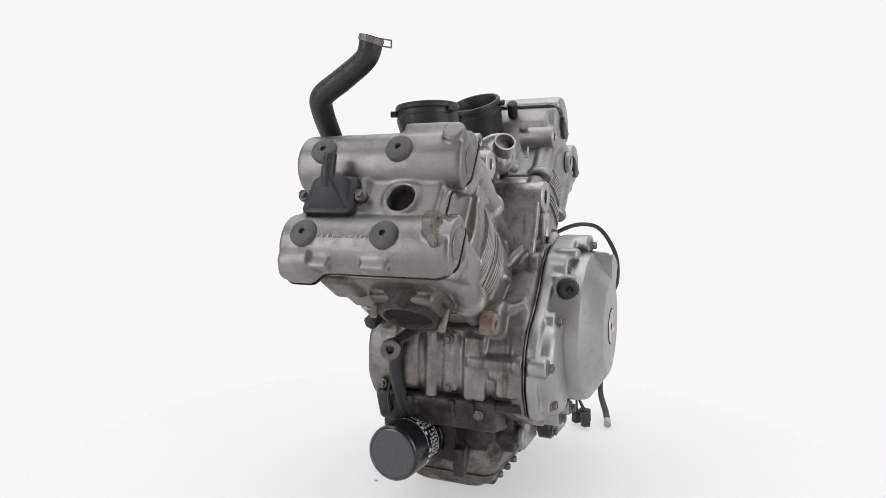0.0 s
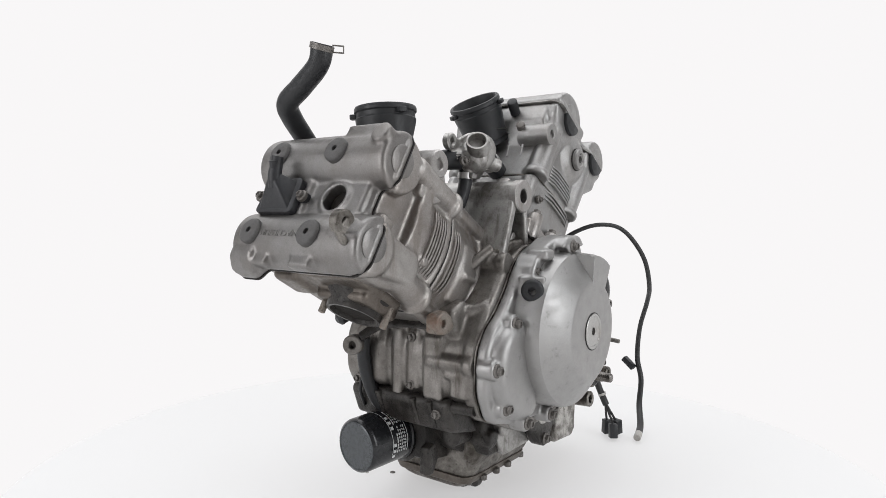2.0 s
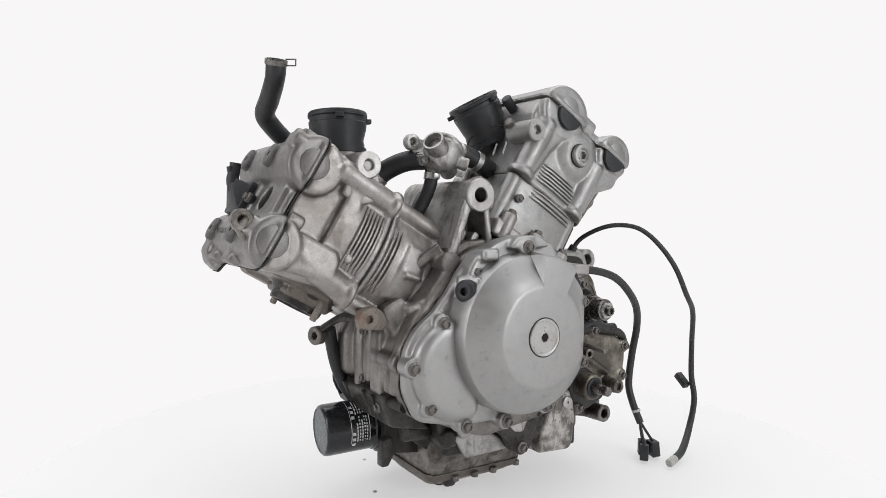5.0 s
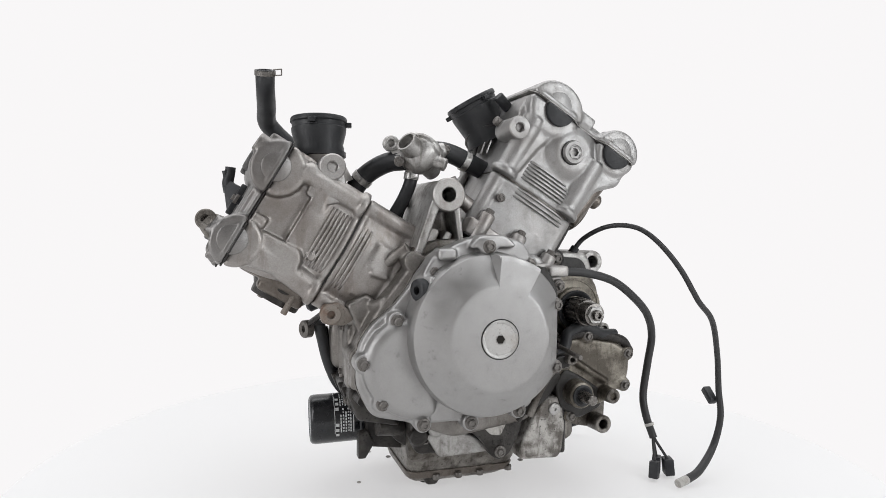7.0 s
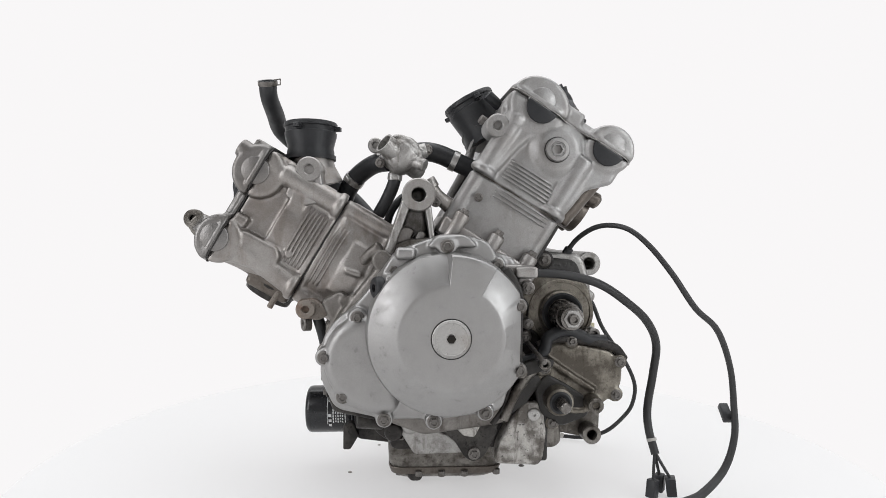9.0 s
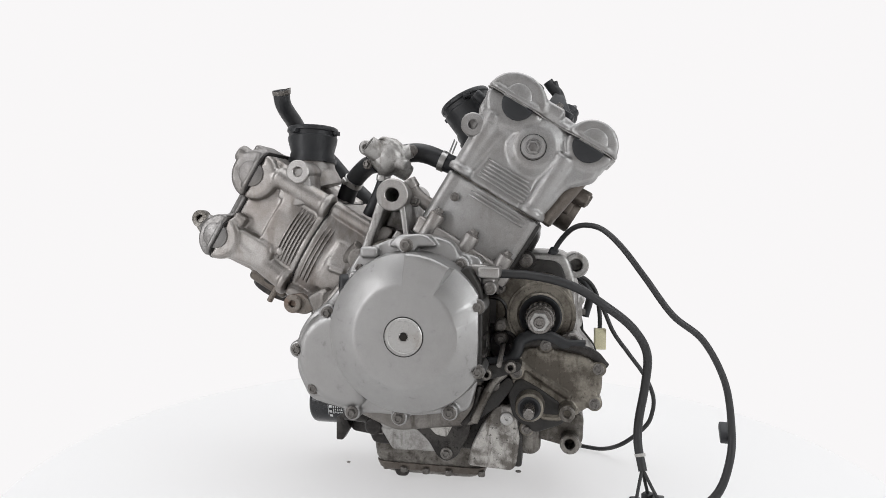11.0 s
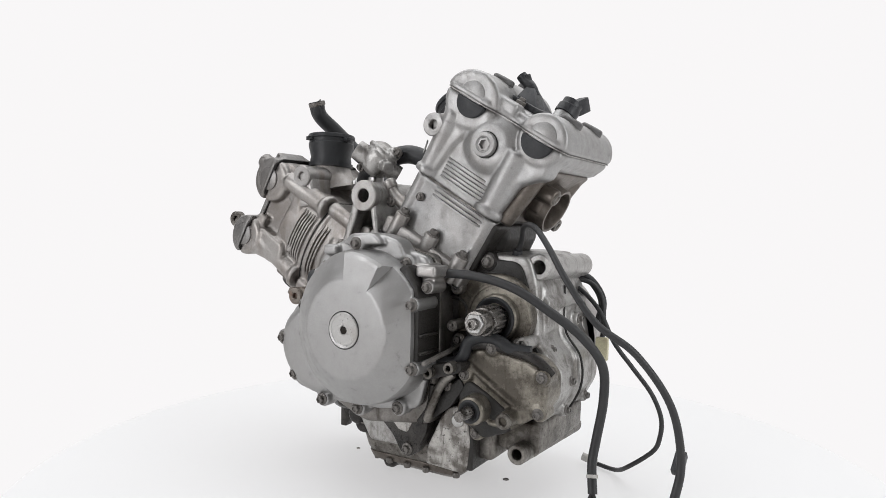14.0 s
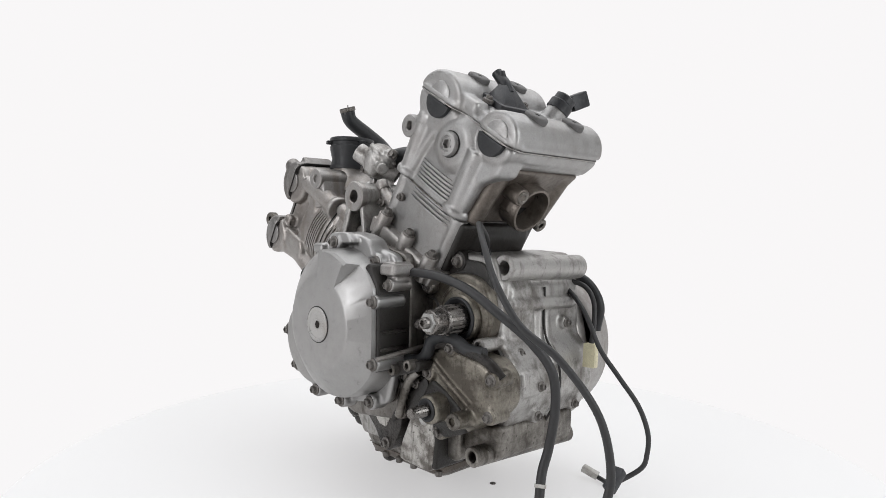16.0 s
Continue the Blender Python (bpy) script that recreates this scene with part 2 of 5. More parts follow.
def tube(pts, r, n=14, step=8, hollow=0.0, bm=None, flat=1.0):
    """A hose or cable along points; hollow: the bore's radius, open at both ends."""
    path = smooth_path(pts, step)
    b2 = bmesh.new()
    radii = [r] if not isinstance(r, (list, tuple)) else r
    normal = None
    rings = []
    for i, p in enumerate(path):
        tan = (path[min(i + 1, len(path) - 1)] - path[max(i - 1, 0)]).normalized()
        if normal is None:
            normal = tan.orthogonal().normalized()
        normal = (normal - tan * normal.dot(tan)).normalized()
        bi = tan.cross(normal)
        k = i / (len(path) - 1) * (len(radii) - 1)
        a = min(int(k), len(radii) - 1)
        rr = radii[a] + (radii[min(a + 1, len(radii) - 1)] - radii[a]) * (k - a)
        rings.append([b2.verts.new(p + (normal * math.cos(2 * math.pi * j / n) + bi * (flat * math.sin(2 * math.pi * j / n))) * rr) for j in range(n)])
    for a, b in zip(rings[:-1], rings[1:]):
        for i in range(n):
            j = (i + 1) % n
            b2.faces.new((a[i], b[i], b[j], a[j]))
    for ring, p, nb in ((rings[0], path[0], path[1]), (rings[-1], path[-1], path[-2])):
        if hollow:
            k = hollow / radii[0 if ring is rings[0] else -1]
            inner = [b2.verts.new(p + (v.co - p) * k) for v in ring]
            deep = [b2.verts.new(p + (v.co - p) * k + (nb - p).normalized() * 0.03) for v in ring]
            for i in range(n):
                j = (i + 1) % n
                b2.faces.new((ring[i], ring[j], inner[j], inner[i]))
                b2.faces.new((inner[i], inner[j], deep[j], deep[i]))
            b2.faces.new(deep)
        else:
            b2.faces.new(ring)
    return joined(bm, b2)


def cast(name, bm, mat, parent, label="", voxel=0.0022, rounds=5, cuts=None, angle=60):
    """One casting: overlapping solids fused, hollowed by the cuts, and every corner rounded off."""
    def loose(b):
        bmesh.ops.recalc_face_normals(b, faces=b.faces)
        me = bpy.data.meshes.new("raw")
        b.to_mesh(me)
        b.free()
        return new("raw", me)

    def fuse(o):
        r = o.modifiers.new("fuse", "REMESH")
        r.mode, r.voxel_size = "VOXEL", voxel
    ob = loose(bm)
    fuse(ob)
    spare = [ob]
    if cuts is not None:
        tool = loose(cuts)
        fuse(tool)
        spare.append(tool)
        b = ob.modifiers.new("cut", "BOOLEAN")
        b.operation, b.object, b.solver = "DIFFERENCE", tool, "FAST"
        fuse(ob)
    sm = ob.modifiers.new("soft", "SMOOTH")
    sm.factor, sm.iterations = 0.5, rounds
    bpy.context.view_layer.update()
    me = bpy.data.meshes.new_from_object(ob.evaluated_get(bpy.context.evaluated_depsgraph_get()))
    for o in spare:
        old = o.data
        bpy.data.objects.remove(o)
        bpy.data.meshes.remove(old)
    me.name = name
    me.shade_smooth()
    me.materials.clear()
    me.materials.append(mat)
    o = new(name, me)
    o.parent = parent
    if label:
        o["label"] = label
    return o


# ---- the booth ----
ROOM = 3.2
# The floor's white is an added glow that hides the join behind it.
floor = finish("floor", box((-ROOM, -ROOM, -0.05), (ROOM, 0.75, -0.002), bevel=0), GLOWSHEET)
tagged(floor, "seamless white booth floor with an added even glow", "floor", kind="structure")
SIDE = Matrix(((0, 0, 1, 0), (1, 0, 0, 0), (0, 1, 0, 0), (0, 0, 0, 1)))  # (a, b, c) -> y = a, z = b, x = c
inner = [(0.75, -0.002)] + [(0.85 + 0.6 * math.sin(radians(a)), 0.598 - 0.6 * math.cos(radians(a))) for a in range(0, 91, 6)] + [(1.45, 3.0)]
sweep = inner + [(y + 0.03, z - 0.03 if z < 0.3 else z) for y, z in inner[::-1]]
tagged(finish("backdrop", prism(sweep, -ROOM, ROOM, SIDE, 0), GLOWSHEET, angle=60), "white photo sweep with an added even glow", "backdrop", kind="structure")
# Walls and ceiling out of view, added to bounce light onto the engine.
for name, lo, hi, mat, lab in (
        ("wall_left", (-ROOM - 0.05, -ROOM, -0.05), (-ROOM, 1.45, 3.0), WALLW, "unseen grey booth wall, added to bounce light"),
        ("wall_right", (ROOM, -ROOM, -0.05), (ROOM + 0.05, 1.45, 3.0), WALLW, "unseen grey booth wall, added to bounce light"),
        ("wall_behind", (-ROOM, -ROOM - 0.05, -0.05), (ROOM, -ROOM, 3.0), GREYW, "unseen grey wall added behind the camera to shape reflections"),
        ("ceiling", (-ROOM, -ROOM, 3.0), (ROOM, 1.48, 3.05), WALLW, "unseen grey booth ceiling, added to bounce light")):
    tagged(finish(name, box(lo, hi, bevel=0), mat), lab, name.split("_")[0], kind="structure")
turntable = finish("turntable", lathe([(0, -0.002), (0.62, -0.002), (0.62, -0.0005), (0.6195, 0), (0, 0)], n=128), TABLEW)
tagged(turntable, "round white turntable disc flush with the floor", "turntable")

# ---- the engine ----
engine = new("motorcycle_engine")
engine.empty_display_size = 0.1
tagged(engine, "used silver v-twin motorcycle engine with grime, standing on a white turntable", "engine")

CX, CZ = -0.030, 0.232


def bank_frame(deg, side, w=0.0):
    """(u, v, w): out along the cylinder, towards the inside of the vee, along the crank."""
    a = radians(deg)
    ux, uz, vx, vz = side * math.cos(a), math.sin(a), -side * math.sin(a), math.cos(a)
    return Matrix(((ux, vx, 0, CX), (0, 0, 1, w), (uz, vz, 0, CZ), (0, 0, 0, 1)))


FRONT, REAR = bank_frame(30, -1, -0.022), bank_frame(59, 1, -0.036)
# a frame whose third axis runs along u
def along_u(m):
    return m @ Matrix(((0, 0, 1, 0), (1, 0, 0, 0), (0, 1, 0, 0), (0, 0, 0, 1)))  # (v, w, u)


def arc(cu, cv, r, a0, a1, n=10):
    return [(cu + r * math.cos(radians(a0 + (a1 - a0) * i / n)), cv + r * math.sin(radians(a0 + (a1 - a0) * i / n))) for i in range(n + 1)]


# shared small meshes: a flanged hex bolt, a socket screw, a rubber-washered cover bolt
def hex_bolt_mesh(s=1.0):
    bm = lathe([(0, -0.004 * s), (0.0085 * s, -0.004 * s), (0.0085 * s, 0.0008 * s), (0.0078 * s, 0.0016 * s), (0.0058 * s, 0.002 * s), (0, 0.002 * s)], n=20)
    lathe([(0, 0.0015 * s), (0.0056 * s, 0.0015 * s), (0.0056 * s, 0.0062 * s), (0.0048 * s, 0.007 * s), (0.0036 * s, 0.007 * s), (0.0032 * s, 0.0055 * s), (0, 0.0055 * s)], n=6, bm=bm)
    return bm


def socket_mesh(r, h, hole):
    bm = lathe([(0, -0.004), (r, -0.004), (r, h * 0.55), (r * 0.93, h * 0.85), (r * 0.8, h), (hole * 1.5, h * 1.04), (hole, h * 1.0), (hole, h * 0.25), (0, h * 0.25)], n=28)
    return bm


bolt_proto = part("bolt", hex_bolt_mesh(), BOLT, engine, "dirty steel flange bolt", aim((-0.184, -0.1835, 0.1996), (-0.184, -1, 0.1996)))


def bolt(p, toward, s=1.0):
    m = aim(p, Vector(p) + Vector(toward)) @ Matrix.Diagonal((s, s, s, 1))
    return again(bolt_proto, m, engine)


def P(x, y, z):
    return Vector((x, y, z))


def place(m, *p):
    return m @ Vector(p)


# ---- cylinder banks ----
def bulge(front, v):
    """How far the flank of the barrel swells towards the near side at v."""
    return -0.0965 + 4.4 * v * v if front else -0.0915 + 1.3 * v * v


def bank(m, front):
    alloy = FRONTM if front else REARM
    # Both covers are one alloy; the front copy has shade in its colour.
    cm = COVERM if front else REARM
    q = along_u(m)
    turned = Matrix(((0, 0, 1, 0), (1, 0, 0, 0), (0, 1, 0, 0), (0, 0, 0, 1)))
    # cam lobes: middle, half width, crown, near end, far end
    lobes = ((-0.053, 0.033, 0.342, -0.1050, 0.090), (0.048, 0.0355, 0.347, -0.0985, 0.100)) if front else ((-0.064, 0.034, 0.3455, -0.0985, 0.079), (0.048, 0.0415, 0.3485, -0.0985, 0.079))
    vlo, vhi = (-0.074, 0.072) if front else (-0.057, 0.073)
    far = 0.062
    vs = [vlo + 0.012 + (vhi - vlo - 0.024) * i / 12 for i in range(13)]
    ring = [(v, bulge(front, v)) for v in vs] + [(vhi, bulge(front, vs[-1]) + 0.014), (vhi, far - 0.014), (vhi - 0.014, far), (vlo + 0.014, far), (vlo, far - 0.014), (vlo, bulge(front, vs[0]) + 0.014)]
    # barrel with the stud columns at its corners
    bm = prism(ring, 0.085, 0.1940, q, 0.002, 2)
    lip = 1.024 if front else 1.010
    prism([(v * lip, w * lip) for v, w in ring], 0.187, 0.1942, q, 0.001, 2, bm=bm)
    for v in (vlo + 0.008, vhi - 0.006):
        for w in (-0.078, far - 0.010):
            rod(place(m, 0.10, v, w), place(m, 0.194, v, w), 0.0115, bm=bm)
    if front:
        prism([(v * 1.06, w * 1.035) for v, w in ring], 0.117, 0.126, q, 0.003, 2, bm=bm)
        prism([(-0.042, bulge(1, 0.042) - 0.0035), (0.0, -0.1005), (0.034, bulge(1, 0.034) - 0.0035), (0.034, -0.08), (-0.042, -0.08)], 0.128, 0.160, q, 0.003, 2, bm=bm)
        rod(place(m, 0.128, -0.001, -0.101), place(m, 0.152, -0.006, -0.1005), 0.0036, bm=bm)
    cast("cylinder_barrel", bm, alloy, engine, "cast alloy cylinder barrel with stud columns")
    part("head_gasket", prism([(v * lip, w * (lip - 0.004)) for v, w in ring], 0.1938, 0.1954, q, 0.0002, 1), GASKET if front else GRIMY, engine, "thin dark head gasket line")
    # head: lower body, upper box, half-round lobe ends, sleeves of the studs
    bm = prism([(v * lip, w * lip) for v, w in ring], 0.1950, 0.203, q, 0.001, 2)
    prism(ring, 0.20, 0.262, q, 0.002, 2, bm=bm)
    lo, hi = lobes
    v0, v1 = lo[0] - lo[1] + 0.001, hi[0] + hi[1] - 0.001
    prism([(0.236, vlo + 0.004), (0.262, vlo - 0.002), (0.290, v0 + 0.006), (0.312, v0 + 0.002), (0.312, v1), (0.284, v1), (0.262, vhi + 0.006), (0.236, vhi - 0.004)], -0.0825, far + 0.012, m, 0.004, 3, bm=bm)
    for v, r, top, w0, w1 in lobes:
        prism(arc(0.3125, v, r - 0.001, 90, 270, 16), w0 + 0.001, w0 + 0.046, m, 0.006, 3, bm=bm)
        prism(arc(0.3125, v, r - 0.001, 90, 270, 16), w1 - 0.032, w1 - 0.002, m, 0.006, 3, bm=bm)
        prism([(0.312, v - r + 0.001), (0.312, v + r - 0.001), (0.296, v + r - 0.003), (0.286, v), (0.296, v - r + 0.003)], w0 + 0.03, w1 - 0.02, m, 0.004, 3, bm=bm)
    for v, r in ((vlo + 0.014, 0.0165), (vhi - 0.009, 0.0150)):
        rod(place(m, 0.198, v, -0.0815), place(m, 0.286, v + (0.012 if v < 0 and front else 0.0), -0.086), r, 0.003, bm=bm)
        rod(place(m, 0.196, v, -0.0815), place(m, 0.206, v, -0.0815), r + 0.004, 0.002, bm=bm)
        rod(place(m, 0.198, v, far - 0.008), place(m, 0.300, v, far + 0.008), r, 0.003, bm=bm)
    if front:
        prism([(0.276, 0.070), (0.262, 0.086), (0.248, 0.084), (0.236, 0.024), (0.244, 0.016), (0.258, 0.022), (0.266, 0.050)], -0.0935, -0.07, m, 0.004, 3, bm=bm)
        prism([(0.292, -0.026), (0.240, -0.024), (0.232, -0.034), (0.228, -0.060), (0.292, -0.074)], -0.1005, -0.07, m, 0.006, 3, bm=bm)
        rod(place(m, 0.2255, -0.0248, -0.085), place(m, 0.2255, -0.0248, -0.0985), 0.0062, bm=bm)
        for v in (-0.018, 0.064):
            rod(place(m, 0.292, v, -0.09), place(m, 0.310, v, -0.09), 0.008, bm=bm)
    else:
        lathe([(0, -0.02), (0.047, -0.004), (0.044, 0.003), (0.037, 0.008), (0.030, 0.0125), (0.025, 0.0150), (0, 0.0160)], aim(place(m, 0.2745, -0.005, -0.084), place(m, 0.2745, -0.005, -0.2)), 56, bm=bm)
        prism([(0.300, 0.020), (0.250, 0.040), (0.206, 0.048), (0.206, 0.066), (0.300, 0.076)], -0.0945, -0.07, m, 0.006, 3, bm=bm)
        prism([(0.300, -0.040), (0.272, -0.044), (0.245, -0.040), (0.206, -0.046), (0.206, -0.060), (0.250, -0.066), (0.275, -0.092), (0.300, -0.092)], -0.0945, -0.06, m, 0.006, 3, bm=bm)
    cast("cylinder_head", bm, alloy, engine, "silver cast cylinder head with two cam bulges", 0.0020, 5)
    # cover gasket, rim and cover
    a, b, c, d = lo[0] - lo[1] - 0.002, lo[0] + lo[1] - 0.008, hi[0] - hi[1] + 0.008, hi[0] + hi[1] + 0.002
    wv = -0.0825 if front else -0.0915
    step = 0.013 if front else 0.0
    fl = [(a, lo[3] + 0.012), (a + 0.012, lo[3] - 0.003), (b - 0.002, lo[3] - 0.003), (b + 0.010, wv), (c - 0.008, wv), (c + 0.004, hi[3] - 0.003), (d - 0.010, hi[3] - 0.003), (d, hi[3] + 0.010),
          (d, hi[4] - 0.012), (d - 0.010, hi[4] + 0.002), (c + 0.004, hi[4] + 0.002), (c - 0.006, hi[4] - 0.010), (b + 0.008, lo[4] - 0.006), (b, lo[4] + 0.002), (a + 0.012 - step, lo[4] + 0.002), (a - step, lo[4] - 0.012), (a - step, 0.047), (a, 0.038)]
    part("cover_gasket", prism([(x * 1.002, y * 1.002) for x, y in fl], 0.3112 if front else 0.3118, 0.3130, q, 0.0002, 1, 0.006), GASKET if front else SILT, engine, "thin cover gasket pressed in the seam")
    bm = prism(fl, 0.3128, 0.3195, q, 0.0018, 2, 0.006)
    for v, r, top, w0, w1 in lobes:
        prism([(0.313 + (top - 0.313) * math.sin(radians(g)), v - r * math.cos(radians(g))) for g in range(0, 181, 9)], w0, w1, m, 0.009, 4, bm=bm)
    box((0.3135, lo[0], wv + 0.005), (0.3275, hi[0], lo[4] - 0.008), m, 0.003, 2, bm=bm)
    ww, wr = (-0.034, 0.044) if front else (0.036, -0.030)
    rod(place(m, 0.315, -0.004, ww), place(m, 0.3300, -0.004, ww), 0.0215, 0.002, bm=bm)
    box((0.315, -0.026, wr - 0.038), (0.3315, 0.024, wr + 0.036), m, 0.004, 2, bm=bm)
    if front:
        box((0.318, 0.066, -0.078), (0.3405, 0.0855, -0.022), m, 0.003, 2, bm=bm)
        rod(place(m, 0.325, 0.062, -0.086), place(m, 0.3515, 0.064, -0.086), 0.0125, bm=bm)
        prism([(0.3135, -0.099), (0.326, -0.098), (0.338, -0.084), (0.338, -0.060), (0.3135, -0.060)], 0.048, 0.088, m, 0.005, 3, bm=bm)
        for w in (-0.026, 0.042):
            box((0.318, -0.0905, w - 0.016), (0.3335, -0.070, w + 0.016), m, 0.002, 2, bm=bm)
        rod(place(m, 0.330, -0.052, -0.082), place(m, 0.3475, -0.047, -0.094), 0.0125, bm=bm)
    else:
        box((0.318, -0.014, -0.094), (0.3345, 0.018, -0.070), m, 0.004, 3, bm=bm)
        box((0.318, -0.080, -0.030), (0.3420, -0.050, -0.012), m, 0.003, 2, bm=bm)
        rod(place(m, 0.318, -0.006, 0.056), place(m, 0.346, -0.006, 0.070), 0.0150, bm=bm)
    cut = rod(place(m, 0.300, -0.004, ww), place(m, 0.360, -0.004, ww), 0.0155, 0.0005)
    if front:
        lathe([(0, 0.000), (0.017, 0.002), (0.025, 0.012), (0.027, 0.03), (0, 0.03)], m @ Matrix.Translation((0.3300, 0.010, -0.012)) @ turned, 32, bm=cut)
    for v, r, top, w0, w1 in lobes:
        lathe([(0, 0), (0.0158, 0), (0.0165, 0.02), (0, 0.02)], m @ Matrix.Translation((top - 0.0008, v - 0.002, (-0.027 if v > 0 else -0.034) if front else -0.046)) @ turned, 28, bm=cut)
    cover = cast("cam_cover", bm, cm, engine, "silver alloy cam cover with twin lobes", 0.0018, 4, cut)
    # raised discs on the near ends of the lobes
    for v, r, top, w0, w1 in lobes:
        part("cam_end", lathe([(0, -0.0018), (0.0165, -0.0018), (0.0180, -0.0008), (0.0185, 0.004)], m @ Matrix.Translation((0.3165, v, w0)), 36), cm, cover)
    # cover bolts on rubber washers
    proto = None
    for v, r, top, w0, w1 in lobes:
        for w in ((((0.065, -0.027) if v > 0 else (0.060, -0.034))) if front else (-0.046, 0.030)):
            mm = m @ Matrix.Translation((top - 0.0012, v - 0.002, w)) @ turned
            if proto is None:
                proto = part("cover_bolt", socket_mesh(0.0152, 0.0052, 0.0035), WASHER, engine, "grey rubber-washered cover bolt", mm)
            else:
                again(proto, mm)
    # Disc that paints the well's depth as dark colour.
    part("plug_bore_shade", lathe([(0, 0.0), (0.0162, 0.0)], m @ Matrix.Translation((0.3165, -0.004, ww)) @ turned, 28), DARK, cover)
    # cooling fins that follow the swell of the flank
    us = (0.2055, 0.2105, 0.2155, 0.2205, 0.2255, 0.2305, 0.1735, 0.1790, 0.1850) if front else (0.2065, 0.2115, 0.2165, 0.2215, 0.2265, 0.2315, 0.1790, 0.1845, 0.1905)
    for u in us:
        a, b = ((-0.038, 0.043) if u > 0.2 else (-0.045, 0.041)) if front else ((-0.034, 0.041) if u > 0.2 else (-0.045, 0.038))
        if not front and u > 0.222:
            a = -0.034 + (u - 0.222) * 1.2
        line = [a + (b - a) * i / 10 for i in range(11)]
        lift = [0.0036 * min(1.0, i / 1.5, (10 - i) / 1.5) for i in range(11)]
        part("cooling_fin", prism([(v, bulge(front, v) - h - 0.0006) for v, h in zip(line, lift)] + [(b, -0.075), (a, -0.075)], u - 0.0014, u + 0.0014, q, 0.0005, 1), alloy, engine)
    # reed valve box: flange, tent-shaped body, spout
    w, up = wr, 0.002
    dv = -0.005 if front else 0.0
    q2 = along_u(m @ Matrix.Translation((0, dv, w)))
    bm = prism(fillet([(-0.024, -0.031), (0.022, -0.028), (0.022, 0.028), (-0.024, 0.031)], 0.008), 0.326, 0.3375 + up, q2, 0.002, 2)
    prism(fillet([(-0.007, -0.040), (0.006, -0.040), (0.006, 0.040), (-0.007, 0.040)], 0.006), 0.326, 0.3350 + up, q2, 0.001, 2, bm=bm)
    b2 = bmesh.new()
    bot = [b2.verts.new((x, y, 0.336 + up)) for x, y in ((-0.021, -0.026), (0.017, -0.021), (0.017, 0.021), (-0.021, 0.026))]
    top = [b2.verts.new((x, y, z + up + 0.002)) for x, y, z in ((0.006, -0.0065, 0.3545), (0.017, -0.0075, 0.353), (0.017, 0.0075, 0.353), (0.006, 0.0065, 0.3545))]
    b2.faces.new(bot), b2.faces.new(top[::-1])
    for i in range(4):
        b2.faces.new((bot[i], bot[(i + 1) % 4], top[(i + 1) % 4], top[i]))
    bmesh.ops.recalc_face_normals(b2, faces=b2.faces)
    soften(b2, 0.0018, 2)
    b2.transform(q2)
    joined(bm, b2)
    reed = part("reed_valve_box", bm, PLASTIC, engine, "black plastic reed valve box with elbow spout")
    part("spout", tube([place(m, 0.346 + up, 0.004 + dv, w), place(m, 0.3545 + up, 0.014 + dv, w - 0.001), place(m, 0.3585 + up, 0.026 + dv, w - 0.001), place(m, 0.3620 + up, 0.034 + dv, w - 0.002)], [0.0085, 0.0078, 0.0070, 0.0070], 18, hollow=0.0045), PLASTIC, reed)
    for ww in (-0.035, 0.035):
        again(bolt_proto, aim(place(m, 0.335 + up, -0.001 + dv, w + ww), place(m, 0.40, -0.001 + dv, w + ww)) @ Matrix.Diagonal((0.8, 0.8, 0.8, 1)))


bank(FRONT, True)
bank(REAR, False)


# ---- front bank extras ----
bm = eye(P(-0.3600, -0.1175, 0.3673), P(-0.3600, -0.106, 0.3673), 0.0125, 0.0052)
prism([(-0.370, 0.361), (-0.354, 0.376), (-0.326, 0.366), (-0.335, 0.335), (-0.36, 0.345)], -0.116, -0.1065, XZ, 0.003, 3, 0.006, bm=bm)
part("mount_lug", bm, GRIMY, engine, "dirty cast lug with a bolt hole")
bm = eye(P(-0.2119, -0.1195, 0.4345), P(-0.2119, -0.06, 0.4345), 0.0165, 0.0065)
prism([(-0.226, 0.442), (-0.198, 0.442), (-0.190, 0.392), (-0.222, 0.385), (-0.245, 0.40)], -0.115, -0.07, XZ, 0.004, 3, 0.006, bm=bm)
part("mount_boss", bm, CAST, engine, "silver cast mounting boss with a bore")
# exhaust port in its sooty block
bm = box((0.198, -0.093, -0.064), (0.262, -0.06, 0.014), FRONT, 0.006, 3)
box((0.240, -0.086, 0.024), (0.290, -0.06, 0.066), FRONT, 0.008, 3, bm=bm)
box((0.204, -0.080, -0.070), (0.290, -0.058, 0.060), FRONT, 0.006, 3, bm=bm)
cast("port_block", bm, BURNT, engine, "sooty underside of the front head")


def port(m, u, w, v0, v1, r):
    """A round exhaust flange that points away from the vee."""
    f = m @ Matrix.Translation((u, v0, w)) @ Matrix(((1, 0, 0, 0), (0, 0, -1, 0), (0, 1, 0, 0), (0, 0, 0, 1)))
    h = v0 - v1
    return lathe([(0, h - 0.022), (r * 0.8, h - 0.022), (r * 0.84, h - 0.002), (r * 0.88, h), (r, h), (r * 1.03, h - 0.003), (r * 1.05, h * 0.5), (r * 1.25, 0)], f, 40)


bm = port(FRONT, 0.229, -0.026, -0.080, -0.100, 0.0325)
part("exhaust_port", bm, OILY, engine, "sooty round exhaust flange")
